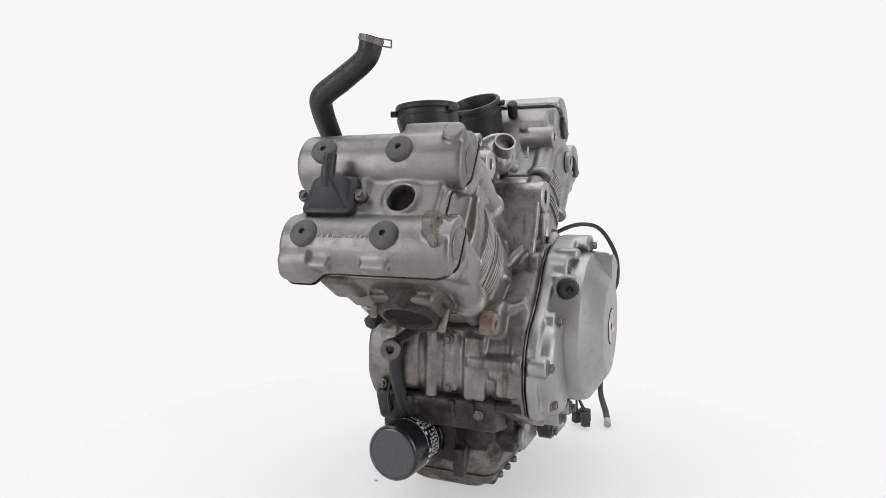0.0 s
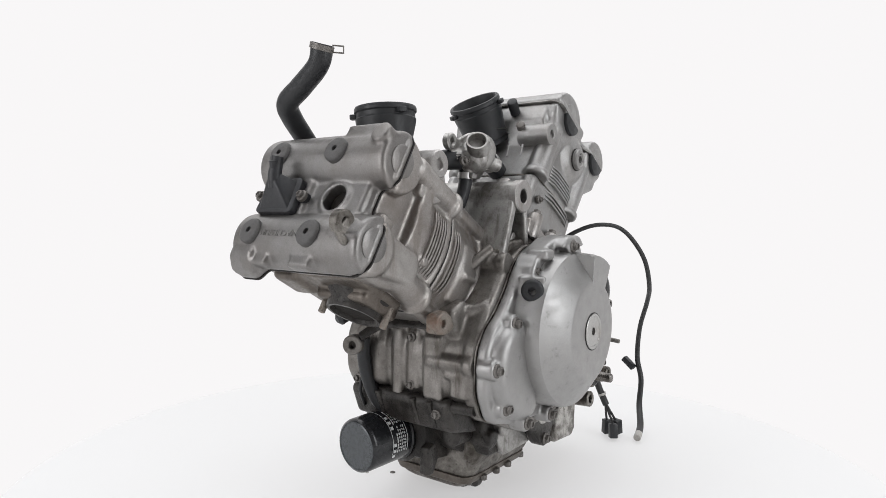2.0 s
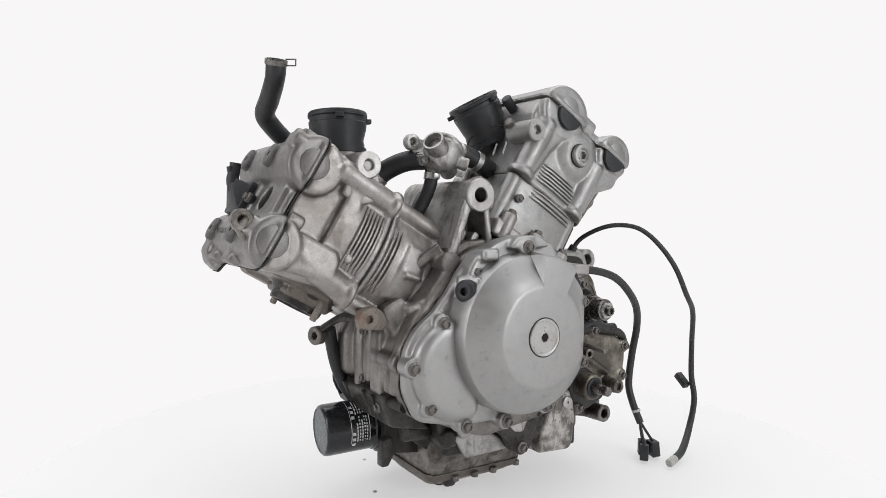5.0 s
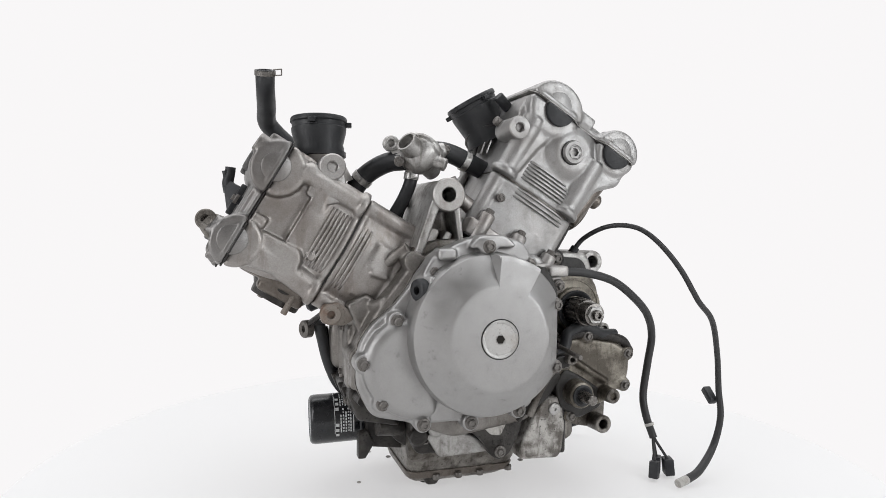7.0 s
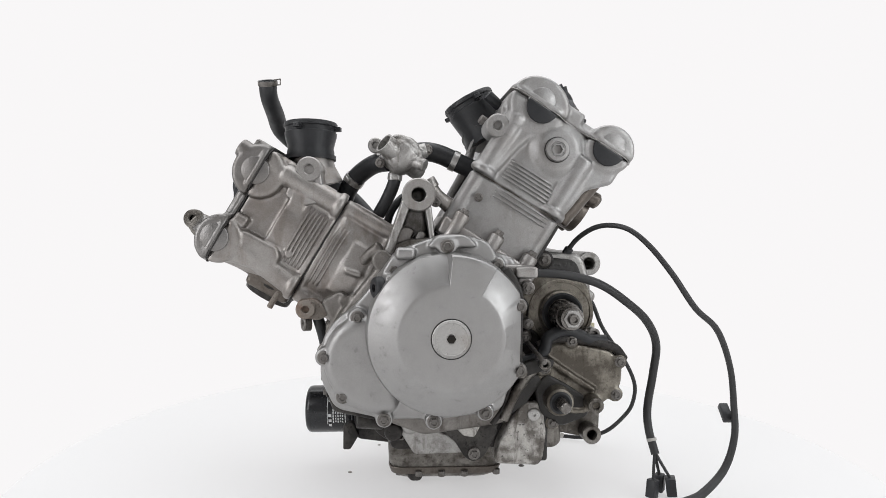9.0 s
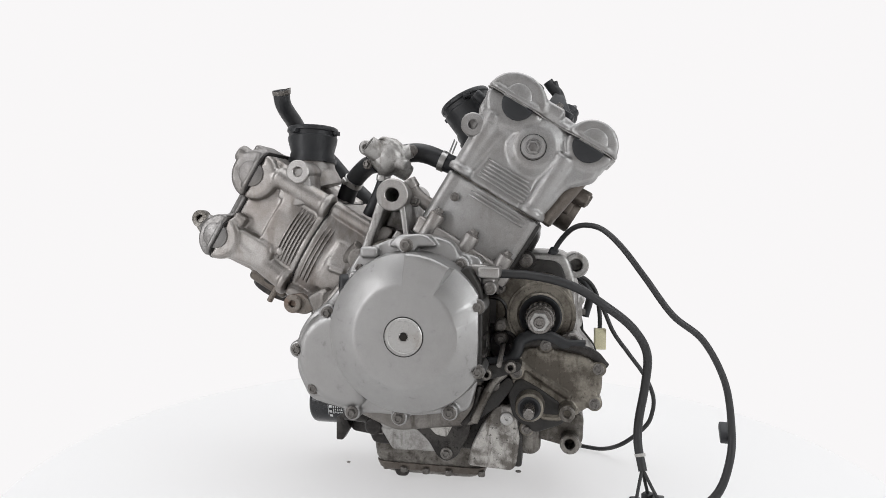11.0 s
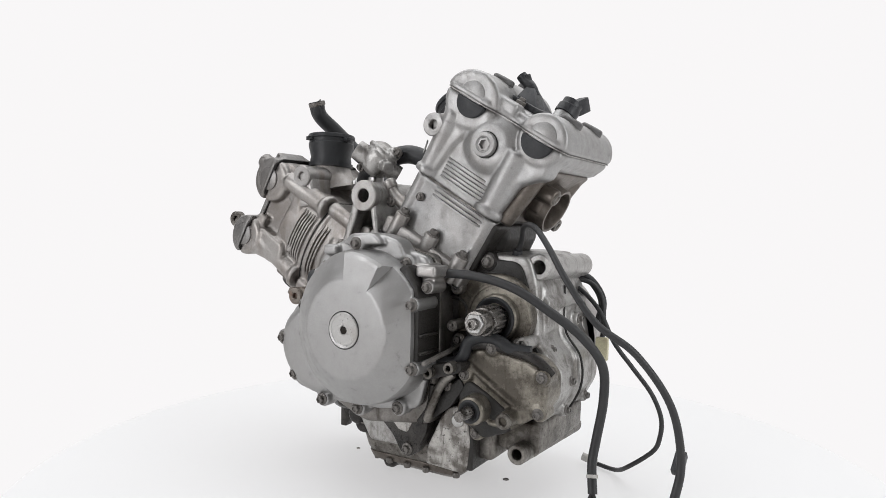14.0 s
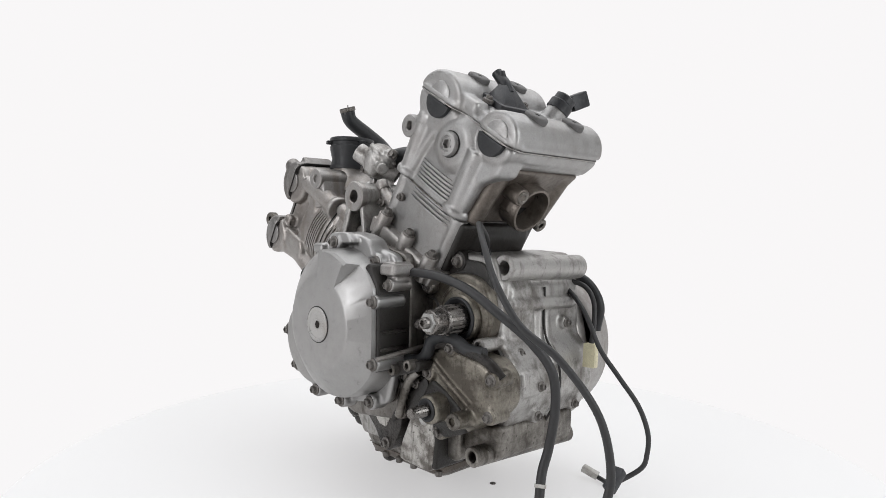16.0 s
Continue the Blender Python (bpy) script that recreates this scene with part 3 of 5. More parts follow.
# Black disc paints the shade deep inside the port.
part("port_bore_shade", lathe([(0, 0), (0.0262, 0)], FRONT @ Matrix.Translation((0.229, -0.0952, -0.026)) @ Matrix(((1, 0, 0, 0), (0, 0, -1, 0), (0, 1, 0, 0), (0, 0, 0, 1))), 28), DARK, engine)
for du in (-0.036, 0.036):
    part("port_stud", rod(place(FRONT, 0.229 + du * 0.4, -0.07, -0.026 + du), place(FRONT, 0.229 + du * 0.4, -0.106, -0.026 + du), 0.0042), RUSTY, engine)

cu = bpy.data.curves.new("lettering", "FONT")
cu.body, cu.size, cu.extrude, cu.align_x, cu.align_y = "MAGNESIUM", 0.0105, 0.0010, "CENTER", "CENTER"
tmp = new("tmp_text", cu)
bpy.context.view_layer.update()
me = bpy.data.meshes.new_from_object(tmp.evaluated_get(bpy.context.evaluated_depsgraph_get()))
bpy.data.objects.remove(tmp)
b = bmesh.new()
b.from_mesh(me)
b.transform(FRONT @ Matrix.Translation((0.3412, -0.0555, 0.013)) @ Matrix(((0, 0, 1, 0), (0, -1, 0, 0), (1, 0, 0, 0), (0, 0, 0, 1))))
part("lettering", b, COVERM, engine, "raised cast lettering")

# ---- rear bank extras ----
bm = eye(P(0.0341, -0.1350, 0.4951), P(0.0341, -0.085, 0.4951), 0.0155, 0.006)
prism([(0.026, 0.506), (0.046, 0.512), (0.075, 0.48), (0.055, 0.462), (0.030, 0.482)], -0.128, -0.085, XZ, 0.004, 3, 0.006, bm=bm)
part("mount_boss", bm, REARM, engine, "silver cast mounting boss with a bore")
# hex plug on its round swell
bm = lathe([(0.0158, -0.004), (0.0158, 0.005), (0.0148, 0.007), (0.0105, 0.0075), (0.0095, 0.006), (0.0085, 0.0062), (0.0085, 0.0062)], aim(P(0.1129, -0.1355, 0.4647), P(0.1129, -1, 0.4647)), 44)
lathe([(0.0088, 0.0062), (0.0062, 0.0064), (0.0058, 0.001), (0, 0.001)], aim(P(0.1129, -0.1355, 0.4647), P(0.1129, -1, 0.4647)), 6, bm=bm)
part("plug_ring", lathe([(0.0158, -0.006), (0.0170, -0.006), (0.0170, 0.0012), (0.0158, 0.0012)], aim(P(0.1129, -0.1355, 0.4647), P(0.1129, -1, 0.4647)), 44), GASKET, engine)
part("inspection_plug", bm, REARM, engine, "round silver inspection plug with hex socket")
# half-moon rubber plugs below the cover seam
for v in (-0.062, 0.043):
    part("half_moon_plug", prism([(0.3105, v + 0.0215)] + arc(0.3105, v, 0.0215, 90, 270, 16)[1:-1] + [(0.3105, v - 0.0215)], -0.1030, -0.09, REAR, 0.0012, 2), RUBBER, engine, "black rubber half-moon plug")
port_m = REAR @ Matrix.Translation((0.2335, -0.0385, -0.009)) @ Matrix(((1, 0, 0, 0), (0, 0, -1, 0), (0, 1, 0, 0), (0, 0, 0, 1)))
bm = lathe([(0, 0.030), (0.0245, 0.030), (0.0262, 0.055), (0.0275, 0.0575), (0.0305, 0.0575), (0.0318, 0.055), (0.0320, 0.030), (0.037, 0.0), (0, 0)], port_m, 44)
port_tube = part("exhaust_port", bm, BURNT, engine, "sooty round exhaust flange")
# Shade of the rear port's depth, painted as a black disc.
part("port_bore_shade", lathe([(0, 0.0310), (0.0246, 0.0310)], port_m, 28), DARK, port_tube)
bm = rod(place(REAR, 0.252, -0.060, -0.043), place(REAR, 0.254, -0.100, -0.046), 0.0115, 0.002)
box((0.222, -0.088, -0.043), (0.262, -0.056, -0.026), REAR, 0.006, 3, bm=bm)
cast("port_web", bm, BURNT, engine, "heat-stained web with the exhaust stud bosses", 0.0016, 3)
part("stud_boss", eye(place(REAR, 0.254, -0.1015, -0.046), place(REAR, 0.254, -0.080, -0.046), 0.0085, 0.004), GRIMY, engine)
part("stud_boss", eye(place(REAR, 0.211, -0.0960, 0.026), place(REAR, 0.213, -0.056, 0.026), 0.0095, 0.004), GRIMY, engine)
bm = box((0.100, -0.0640, -0.084), (0.192, -0.045, 0.060), REAR, 0.004, 3)
prism([(0.100, -0.060), (0.120, -0.074), (0.178, -0.070), (0.190, -0.060)], -0.050, 0.050, REAR, 0.005, 3, bm=bm)
cast("dark_flank", bm, NEARBLACK, engine, "near-black flank of the barrel")
bm = prism([(0.197, -0.0660), (0.222, -0.0690), (0.255, -0.0760), (0.284, -0.0880), (0.288, -0.045), (0.197, -0.045)], -0.080, 0.066, REAR, 0.004, 3)
for w in (-0.070, 0.052):
    rod(place(REAR, 0.197, -0.062, w), place(REAR, 0.275, -0.074, w), 0.012, 0.003, bm=bm)
cast("stained_flank", bm, BURNT, engine, "brown heat-stained flank of the head")
# stud towers at the foot of the rear barrel
for v, u in ((0.058, 0.128), (0.004, 0.128), (-0.048, 0.128)):
    part("stud_tower", rod(place(REAR, u - 0.03, v, -0.099), place(REAR, u + 0.008, v, -0.099), 0.0105, 0.002), CAST, engine)
    bolt(place(REAR, u + 0.008, v, -0.099), REAR.to_3x3() @ Vector((1, 0, 0)), 1.05)
bm = prism([(0.098, -0.066), (0.122, -0.068), (0.122, 0.078), (0.098, 0.076)], -0.105, 0.062, REAR, 0.004, 3)
part("barrel_foot", bm, CAST, engine)
part("foot_gasket", prism([(0.0965, -0.067), (0.0985, -0.067), (0.0985, 0.077), (0.0965, 0.077)], -0.1055, 0.062, REAR, 0.0003, 1), GASKET, engine)
bolt(place(REAR, 0.166, 0.052, -0.0925), (0, -1, 0), 0.7)
# small fittings on the intake side of the rear head
part("vent_stub", rod(place(REAR, 0.296, 0.088, -0.030), place(REAR, 0.300, 0.112, -0.034), 0.0075), RUBBER, engine, "short black rubber vent stub")
part("vent_stub", rod(place(REAR, 0.262, 0.088, -0.052), place(REAR, 0.262, 0.104, -0.056), 0.0062), BOLT, engine, "dark steel screw stub")
for w in (-0.062, -0.040):
    part("cast_mark", prism([(0.212, 0.0925), (0.230, 0.0955), (0.231, 0.0975), (0.213, 0.0945)], w - 0.006, w - 0.003, REAR, 0.0005, 1), REARM, engine)
part("intake_rail", tube([place(REAR, 0.155, 0.078, 0.02), place(REAR, 0.200, 0.081, 0.02), place(REAR, 0.250, 0.093, 0.02)], 0.0065, 12), REARM, engine)
# cam sensor with a plug at the far end of the rear cover
bm = lathe([(0, 0), (0.017, 0), (0.017, 0.012), (0.015, 0.014), (0.015, 0.022), (0.011, 0.024), (0, 0.024)], aim(place(REAR, 0.342, -0.006, 0.068), place(REAR, 0.41, 0.0, 0.100)), 24)
box((-0.0085, -0.011, 0.02), (0.0085, 0.011, 0.050), aim(place(REAR, 0.346, -0.006, 0.070), place(REAR, 0.372, -0.006, 0.126)), 0.002, 2, bm=bm)
part("cam_sensor", bm, PLASTIC, engine, "black plastic sensor with a cable socket")

# ---- intake boots ----
def boot(top, base, foot, r_top, r_base, tabs):
    top, base, foot = Vector(top), Vector(base), Vector(foot)
    h = (top - base).length
    f = aim(base, top)
    b = lathe([(r_base * 0.72, 0.004), (r_base * 0.86, h * 0.35), (r_top * 0.80, h * 0.8), (r_top * 0.86, h * 0.93), (r_top * 0.90, h), (r_top, h), (r_top * 1.03, h - 0.002), (r_top * 1.03, h - 0.006),
               (r_top * 0.98, h - 0.0075), (r_top * 0.97, h - 0.013), (r_top * 1.0, h - 0.0145), (r_top * 0.985, h - 0.02), (r_base * 1.08, h * 0.22), (r_base * 1.12, h * 0.12), (r_base * 1.12, 0.0), (r_base * 0.9, -0.003)], f, 56)
    o = part("intake_boot", b, RUBBER, engine, "black rubber intake boot with flared mouth")
    # Black disc painting the shade down the boot.
    part("throat_shade", lathe([(0, 0.005), (r_base * 0.74, 0.005)], f, 32), DARK, o)
    for ang in tabs:
        c, s = math.cos(radians(ang)), math.sin(radians(ang))
        part("boot_tab", box((-0.005, -0.004, -0.003), (0.005, 0.005, 0.003), f @ Matrix.Translation((c * (r_top + 0.003), s * (r_top + 0.003), h - 0.009)) @ Matrix.Rotation(radians(ang + 90), 4, "Z"), 0.001, 2), RUBBER, o)
    part("boot_flange", lathe([(0, -0.006), (r_base * 1.2, -0.006), (r_base * 1.2, 0.0), (0, 0.0)], f, 40), RUBBER, o)
    part("intake_stub", tube([base, base.lerp(foot, 0.5), foot], [r_base * 1.02, r_base * 1.0, r_base * 1.2], 32), CAST, engine, "cast intake stub")


boot((-0.2190, -0.0411, 0.5040), (-0.2185, -0.0440, 0.4580), place(FRONT, 0.245, 0.070, -0.02), 0.0365, 0.0295, (160, 290, 60))
boot((0.0060, -0.0178, 0.5475), (0.0345, -0.0230, 0.4960), place(REAR, 0.255, 0.078, 0.010), 0.0375, 0.0305, (20, 250))

# ---- crankcase ----
RIM = [(-0.172, 0.132), (-0.1905, 0.17), (-0.1890, 0.218), (-0.173, 0.244), (-0.152, 0.259), (-0.130, 0.284), (-0.113, 0.312), (-0.084, 0.338), (-0.02, 0.3415), (0.055, 0.324), (0.058, 0.19), (0.040, 0.128), (-0.03, 0.118), (-0.11, 0.118)]
bm = prism([(-0.130, 0.118), (-0.168, 0.140), (-0.186, 0.17), (-0.186, 0.215), (-0.168, 0.252), (-0.118, 0.315), (-0.085, 0.335), (-0.02, 0.335), (0.055, 0.325), (0.062, 0.20), (0.05, 0.105), (-0.06, 0.09)],
           -0.1535, 0.055, XZ, 0.006, 3, 0.012)
prism(RIM, -0.1550, -0.138, XZ, 0.003, 3, 0.012, bm=bm)
for x, z, y1 in ((-0.1835, 0.1996, -0.085), (-0.1500, 0.2500, -0.070), (-0.1640, 0.1520, -0.10), (-0.115, 0.318, -0.09)):
    rod((x, -0.1545, z), (x, y1, z), 0.0105, 0.002, bm=bm)
    rod((x, -0.1545, z), (x, -0.1420, z), 0.0135, 0.002, bm=bm)
prism([(-0.1905, 0.152), (-0.1905, 0.228), (-0.180, 0.240), (-0.17, 0.24), (-0.17, 0.148)], -0.108, -0.080, XZ, 0.003, 2, bm=bm)
prism([(-0.1925, 0.160), (-0.1915, 0.190), (-0.17, 0.19), (-0.17, 0.160)], -0.148, -0.122, XZ, 0.003, 2, bm=bm)
prism([(-0.188, 0.145), (-0.190, 0.235), (-0.17, 0.25), (-0.165, 0.145)], -0.045, -0.028, XZ, 0.004, 2, bm=bm)
prism([(-0.189, 0.16), (-0.186, 0.235), (-0.178, 0.235), (-0.178, 0.16)], -0.072, -0.052, XZ, 0.003, 2, bm=bm)
prism([(-0.195, 0.160), (-0.198, 0.215), (-0.190, 0.245), (-0.17, 0.25), (-0.165, 0.150)], -0.022, 0.012, XZ, 0.012, 4, bm=bm)
prism([(-0.188, 0.180), (-0.1925, 0.183), (-0.1925, 0.188), (-0.188, 0.191), (-0.17, 0.191), (-0.17, 0.180)], -0.150, -0.112, XZ, 0.002, 2, bm=bm)
prism([(-0.178, 0.226), (-0.196, 0.262), (-0.170, 0.276), (-0.150, 0.262), (-0.150, 0.226)], -0.128, 0.035, XZ, 0.006, 3, 0.006, bm=bm)
# wavy lip where the front barrel meets the case
tube([P(-0.150, -0.146, 0.268), P(-0.160, -0.132, 0.262), P(-0.166, -0.112, 0.268), P(-0.160, -0.104, 0.286), P(-0.146, -0.108, 0.304), P(-0.134, -0.122, 0.322), P(-0.118, -0.132, 0.336)], 0.0075, 12, bm=bm)
cast("crankcase", bm, CASEM, engine, "grimy cast crankcase half")
bm = prism([(0.02, 0.09), (0.03, 0.325), (0.10, 0.329), (0.160, 0.327), (0.172, 0.29), (0.176, 0.215), (0.196, 0.195), (0.200, 0.15), (0.175, 0.105), (0.12, 0.085)], -0.104, 0.062, XZ, 0.006, 3, 0.012)
prism([(0.120, 0.329), (0.158, 0.3265), (0.166, 0.300), (0.178, 0.282), (0.176, 0.270), (0.12, 0.27)], -0.088, 0.052, XZ, 0.004, 3, 0.01, bm=bm)
rod(P(0.1712, -0.0420, 0.3115), P(0.1715, 0.0560, 0.3085), 0.0162, 0.002, bm=bm)
rod(P(0.176, -0.09, 0.266), P(0.178, 0.045, 0.262), 0.008, bm=bm)
for y in (-0.030, -0.015):
    prism([(0.165, 0.098), (0.178, 0.105), (0.2035, 0.148), (0.201, 0.193), (0.180, 0.218), (0.177, 0.288), (0.165, 0.288)], y - 0.0045, y + 0.0045, XZ, 0.003, 2, bm=bm)
for x, y, z in ((0.176, -0.075, 0.205), (0.198, -0.06, 0.165), (0.190, -0.055, 0.125), (0.186, 0.03, 0.125), (0.178, 0.02, 0.235)):
    rod((x - 0.03, y, z), (x + 0.006, y, z), 0.0092, 0.002, bm=bm)
prism([(0.160, 0.225), (0.181, 0.228), (0.1805, 0.262), (0.16, 0.265)], -0.085, -0.045, XZ, 0.003, 2, bm=bm)
prism([(0.165, 0.150), (0.2045, 0.155), (0.2035, 0.185), (0.165, 0.19)], -0.095, -0.060, XZ, 0.003, 2, bm=bm)
rod(P(0.168, -0.134, 0.2200), P(0.168, -0.09, 0.2195), 0.0088, bm=bm)
cast("gearbox_case", bm, SILT, engine, "grimy cast gearbox case")
bm = prism([(0.06, 0.10), (0.06, 0.30), (0.15, 0.30), (0.168, 0.22), (0.185, 0.19), (0.18, 0.13), (0.14, 0.10)], 0.055, 0.085, XZ, 0.008, 3, 0.02)
part("gearbox_side", bm, CAST, engine)
part("gearbox_face", prism([(0.045, 0.10), (0.045, 0.318), (0.10, 0.322), (0.150, 0.318), (0.164, 0.28), (0.168, 0.22), (0.188, 0.195), (0.19, 0.15), (0.165, 0.105), (0.10, 0.088)], -0.1085, -0.10, XZ, 0.003, 2, 0.012), NEARBLACK, engine, "oily black gearbox face")
part("case_seam", prism([(x * 1.001, z) for x, z in RIM], -0.1568, -0.1552, XZ, 0.0003, 1, 0.012), GRIMY, engine, "dark weeping gasket seam")
# side cover: rim, gear bulge, bolt bosses, shoulder and lug in one casting
LUG = aim((-0.108, -0.186, 0.2867), (-0.108 - 0.9, -0.186 - 0.42, 0.2867))
bm = prism(RIM, -0.172, -0.157, XZ, 0.004, 3, 0.012)
prism([(-0.120, 0.124), (-0.150, 0.134), (-0.176, 0.158), (-0.188, 0.190), (-0.182, 0.222), (-0.165, 0.243), (-0.140, 0.254), (-0.10, 0.252), (-0.09, 0.13)], -0.1905, -0.165, XZ, 0.012, 4, 0.016, taper=0.05, bm=bm)
prism([(-0.118, 0.300), (-0.100, 0.330), (-0.050, 0.350), (-0.01, 0.352), (0.02, 0.343), (0.03, 0.32), (-0.03, 0.31)], -0.188, -0.158, XZ, 0.005, 3, 0.01, bm=bm)
box((-0.098, 0.322, -0.198), (-0.074, 0.336, -0.17), XZ, 0.004, 3, bm=bm)
prism([(-0.062, 0.336), (-0.048, 0.352), (-0.012, 0.353), (0.004, 0.338)], -0.202, -0.165, XZ, 0.005, 3, 0.008, bm=bm)
box((-0.017, -0.016, -0.03), (0.016, 0.017, 0.008), LUG, 0.003, 2, bm=bm)
BOSSES = ((-0.184, 0.1996, 0.0118), (-0.161, 0.1506, 0.0118), (-0.144, 0.2490, 0.0115), (-0.110, 0.1215, 0.011), (-0.100, 0.3085, 0.012), (-0.036, 0.3390, 0.012), (0.028, 0.3150, 0.0115), (0.0535, 0.2668, 0.0115),
          (0.0545, 0.1885, 0.0115), (-0.048, 0.1185, 0.011), (0.017, 0.1290, 0.011))
for x, z, r in BOSSES:
    deep = -0.2085 if x > 0.05 else (-0.204 if z > 0.335 else -0.1835)
    rod((x, -0.160, z), (x, deep, z), r if x < 0.05 else 0.0095, 0.002, bm=bm)
    if (x, z) != (-0.184, 0.1996):
        bolt((x, deep, z), (0, -1, 0))
cast("side_cover", bm, CLEAN, engine, "smooth silver side cover with a gear bulge and bolt bosses", 0.0020, 4)

# ---- generator cover ----
GX, GZ, GR = -0.0320, 0.2310, 0.1005
N = 144
b2 = bmesh.new()
rows = []
for i in range(N):
    a = 2 * math.pi * i / N
    deg = math.degrees(a)
    k = 1.0 if 55 < deg < 91 else 0.0
    top_r, shoulder = (0.0950, 0.0985) if k else (0.0625, 0.0985)
    line = [(0.0, -0.2320), (0.030, -0.2320), (top_r - 0.004, -0.2320), (top_r - 0.001, -0.2318), (top_r + 0.002, -0.2310), (shoulder - 0.004, -0.2105 if not k else -0.2285),
            (shoulder, -0.2075 if not k else -0.225), (GR, -0.2030), (GR + 0.0015, -0.190), (GR + 0.003, -0.160)]
    pts = []
    for r, y in line:
        x, z = r * math.cos(a), r * math.sin(a)
        if x > 0.0855:
            x = 0.0855 + (x - 0.0855) * 0.08
        pts.append(b2.verts.new((GX + x, y, GZ + z)) if r > 0 else None)
    rows.append(pts)
hub = b2.verts.new((GX, -0.2320, GZ))
for i in range(N):
    p, q = rows[i], rows[(i + 1) % N]
    b2.faces.new((hub, p[1], q[1]))
    for j in range(1, len(p) - 1):
        b2.faces.new((p[j], p[j + 1], q[j + 1], q[j]))
gen = part("generator_cover", b2, CLEAN, engine, "smooth round silver generator cover with scuffs", angle=26)
ax = aim((GX, -0.2320, GZ), (GX, -1, GZ))
part("cap_seal", lathe([(0.0243, -0.002), (0.0243, 0.0006), (0.0228, 0.0006), (0.0228, -0.002)], ax, 64), GASKET, gen)
bm = lathe([(0.0230, -0.002), (0.0230, 0.0010), (0.0222, 0.0018), (0.0195, 0.0014), (0.0190, 0.0008), (0.0062, 0.0008), (0.0058, 0.0004)], ax, 64)
lathe([(0.0064, 0.0008), (0.0058, 0.0010), (0.0055, 0.0004)], ax, 6, bm=bm)
part("crank_cap", bm, STEEL, gen, "round silver cap with hex socket")
# Flat black hex paints the shaded hollow of the socket.
part("socket_shade", lathe([(0, 0.0006), (0.0060, 0.0006)], ax, 6), DARK, gen)
part("cover_wall", prism([(0.030, 0.165), (0.0590, 0.180), (0.0590, 0.285), (0.040, 0.318), (0.02, 0.30)], -0.2035, -0.150, XZ, 0.004, 3, 0.01), NEARBLACK, engine, "near-black side wall of the cover")
# black plug on the lug
part("rubber_plug", socket_mesh(0.0140, 0.010, 0.005), RUBBER, engine, "black rubber plug", LUG @ Matrix.Translation((0, 0, 0.008)))

# ---- mount tower in the vee ----
bm = rod(P(-0.069, -0.1440, 0.4025), P(-0.069, 0.018, 0.4025), 0.0200, 0.001)
prism([(-0.086, 0.414), (-0.0895, 0.398), (-0.116, 0.318), (-0.104, 0.318), (-0.078, 0.392)], -0.145, 0.02, XZ, 0.002, 2, bm=bm)
prism([(-0.062, 0.392), (-0.052, 0.388), (-0.044, 0.322), (-0.050, 0.322)], -0.145, -0.018, XZ, 0.002, 2, bm=bm)
prism([(-0.086, 0.392), (-0.05, 0.39), (-0.04, 0.325), (-0.11, 0.325)], -0.100, -0.030, XZ, 0.002, 2, bm=bm)
tower = cast("mount_tower", bm, SILT, engine, "triangular cast mount tower with a bored eye", 0.0020, 3, rod(P(-0.069, -0.19, 0.4025), P(-0.069, -0.07, 0.4025), 0.0100, 0.0005))
part("tower_eye", lathe([(0.0098, 0.010), (0.0092, 0.0012), (0.0104, 0), (0.0200, 0), (0.0215, 0.0015), (0.0215, 0.010), (0.0098, 0.010)], aim(P(-0.069, -0.1490, 0.4025), P(-0.069, 0, 0.4025)), 40), CAST, tower, "machined ring of the mount eye")
bm = prism([(-0.12, 0.310), (-0.112, 0.335), (-0.08, 0.345), (-0.02, 0.350), (0.0, 0.33)], -0.14, 0.055, XZ, 0.004, 3)
part("vee_floor", bm, GRIMY, engine)

# ---- coolant thermostat and hoses in the vee ----
tc = P(-0.0905, -0.0860, 0.4560)
bm = lathe([(0, -0.024), (0.012, -0.0225), (0.0205, -0.015), (0.0245, -0.002), (0.0250, 0.010), (0.021, 0.020), (0.012, 0.0265), (0, 0.028)], aim(tc, tc + P(0.45, 0.10, 0.45)), 36)
lathe([(0, 0.008), (0.0285, 0.008), (0.0285, 0.014), (0, 0.014)], aim(tc, tc + P(0.40, 0.35, 0.50)), 36, bm=bm)
rod(tc, P(-0.0590, -0.1040, 0.4430), 0.0090, bm=bm)
rod(tc, P(-0.0560, -0.0880, 0.4660), 0.0100, bm=bm)
rod(tc, P(-0.118, -0.068, 0.449), 0.0125, bm=bm)
rod(tc, P(-0.100, -0.080, 0.432), 0.0085, bm=bm)
prism([(-0.128, 0.466), (-0.116, 0.4780), (-0.100, 0.474), (-0.098, 0.448), (-0.122, 0.448)], -0.0745, -0.0675, XZ, 0.0015, 2, bm=bm)
thermo = cast("thermostat_housing", bm, SILT, engine, "corroded alloy thermostat housing", 0.0014, 4)
part("coolant_spout", tube([P(-0.066, -0.068, 0.436), P(-0.085, -0.084, 0.450), P(-0.102, -0.0975, 0.4625), P(-0.1150, -0.1050, 0.4725)], [0.0120, 0.0150, 0.0146, 0.0142], 28, hollow=0.0118), SILT, thermo, "bare alloy coolant spout, open at its end")
part("lug", eye(P(-0.1265, -0.0755, 0.4721), P(-0.1265, -0.0665, 0.4721), 0.0108, 0.0048), SILT, thermo)
bolt(P(-0.0555, -0.0885, 0.4662), (0.4, -1, 0.1), 0.9)
bolt(P(-0.120, -0.090, 0.447), (-0.2, -1, 0), 0.8)


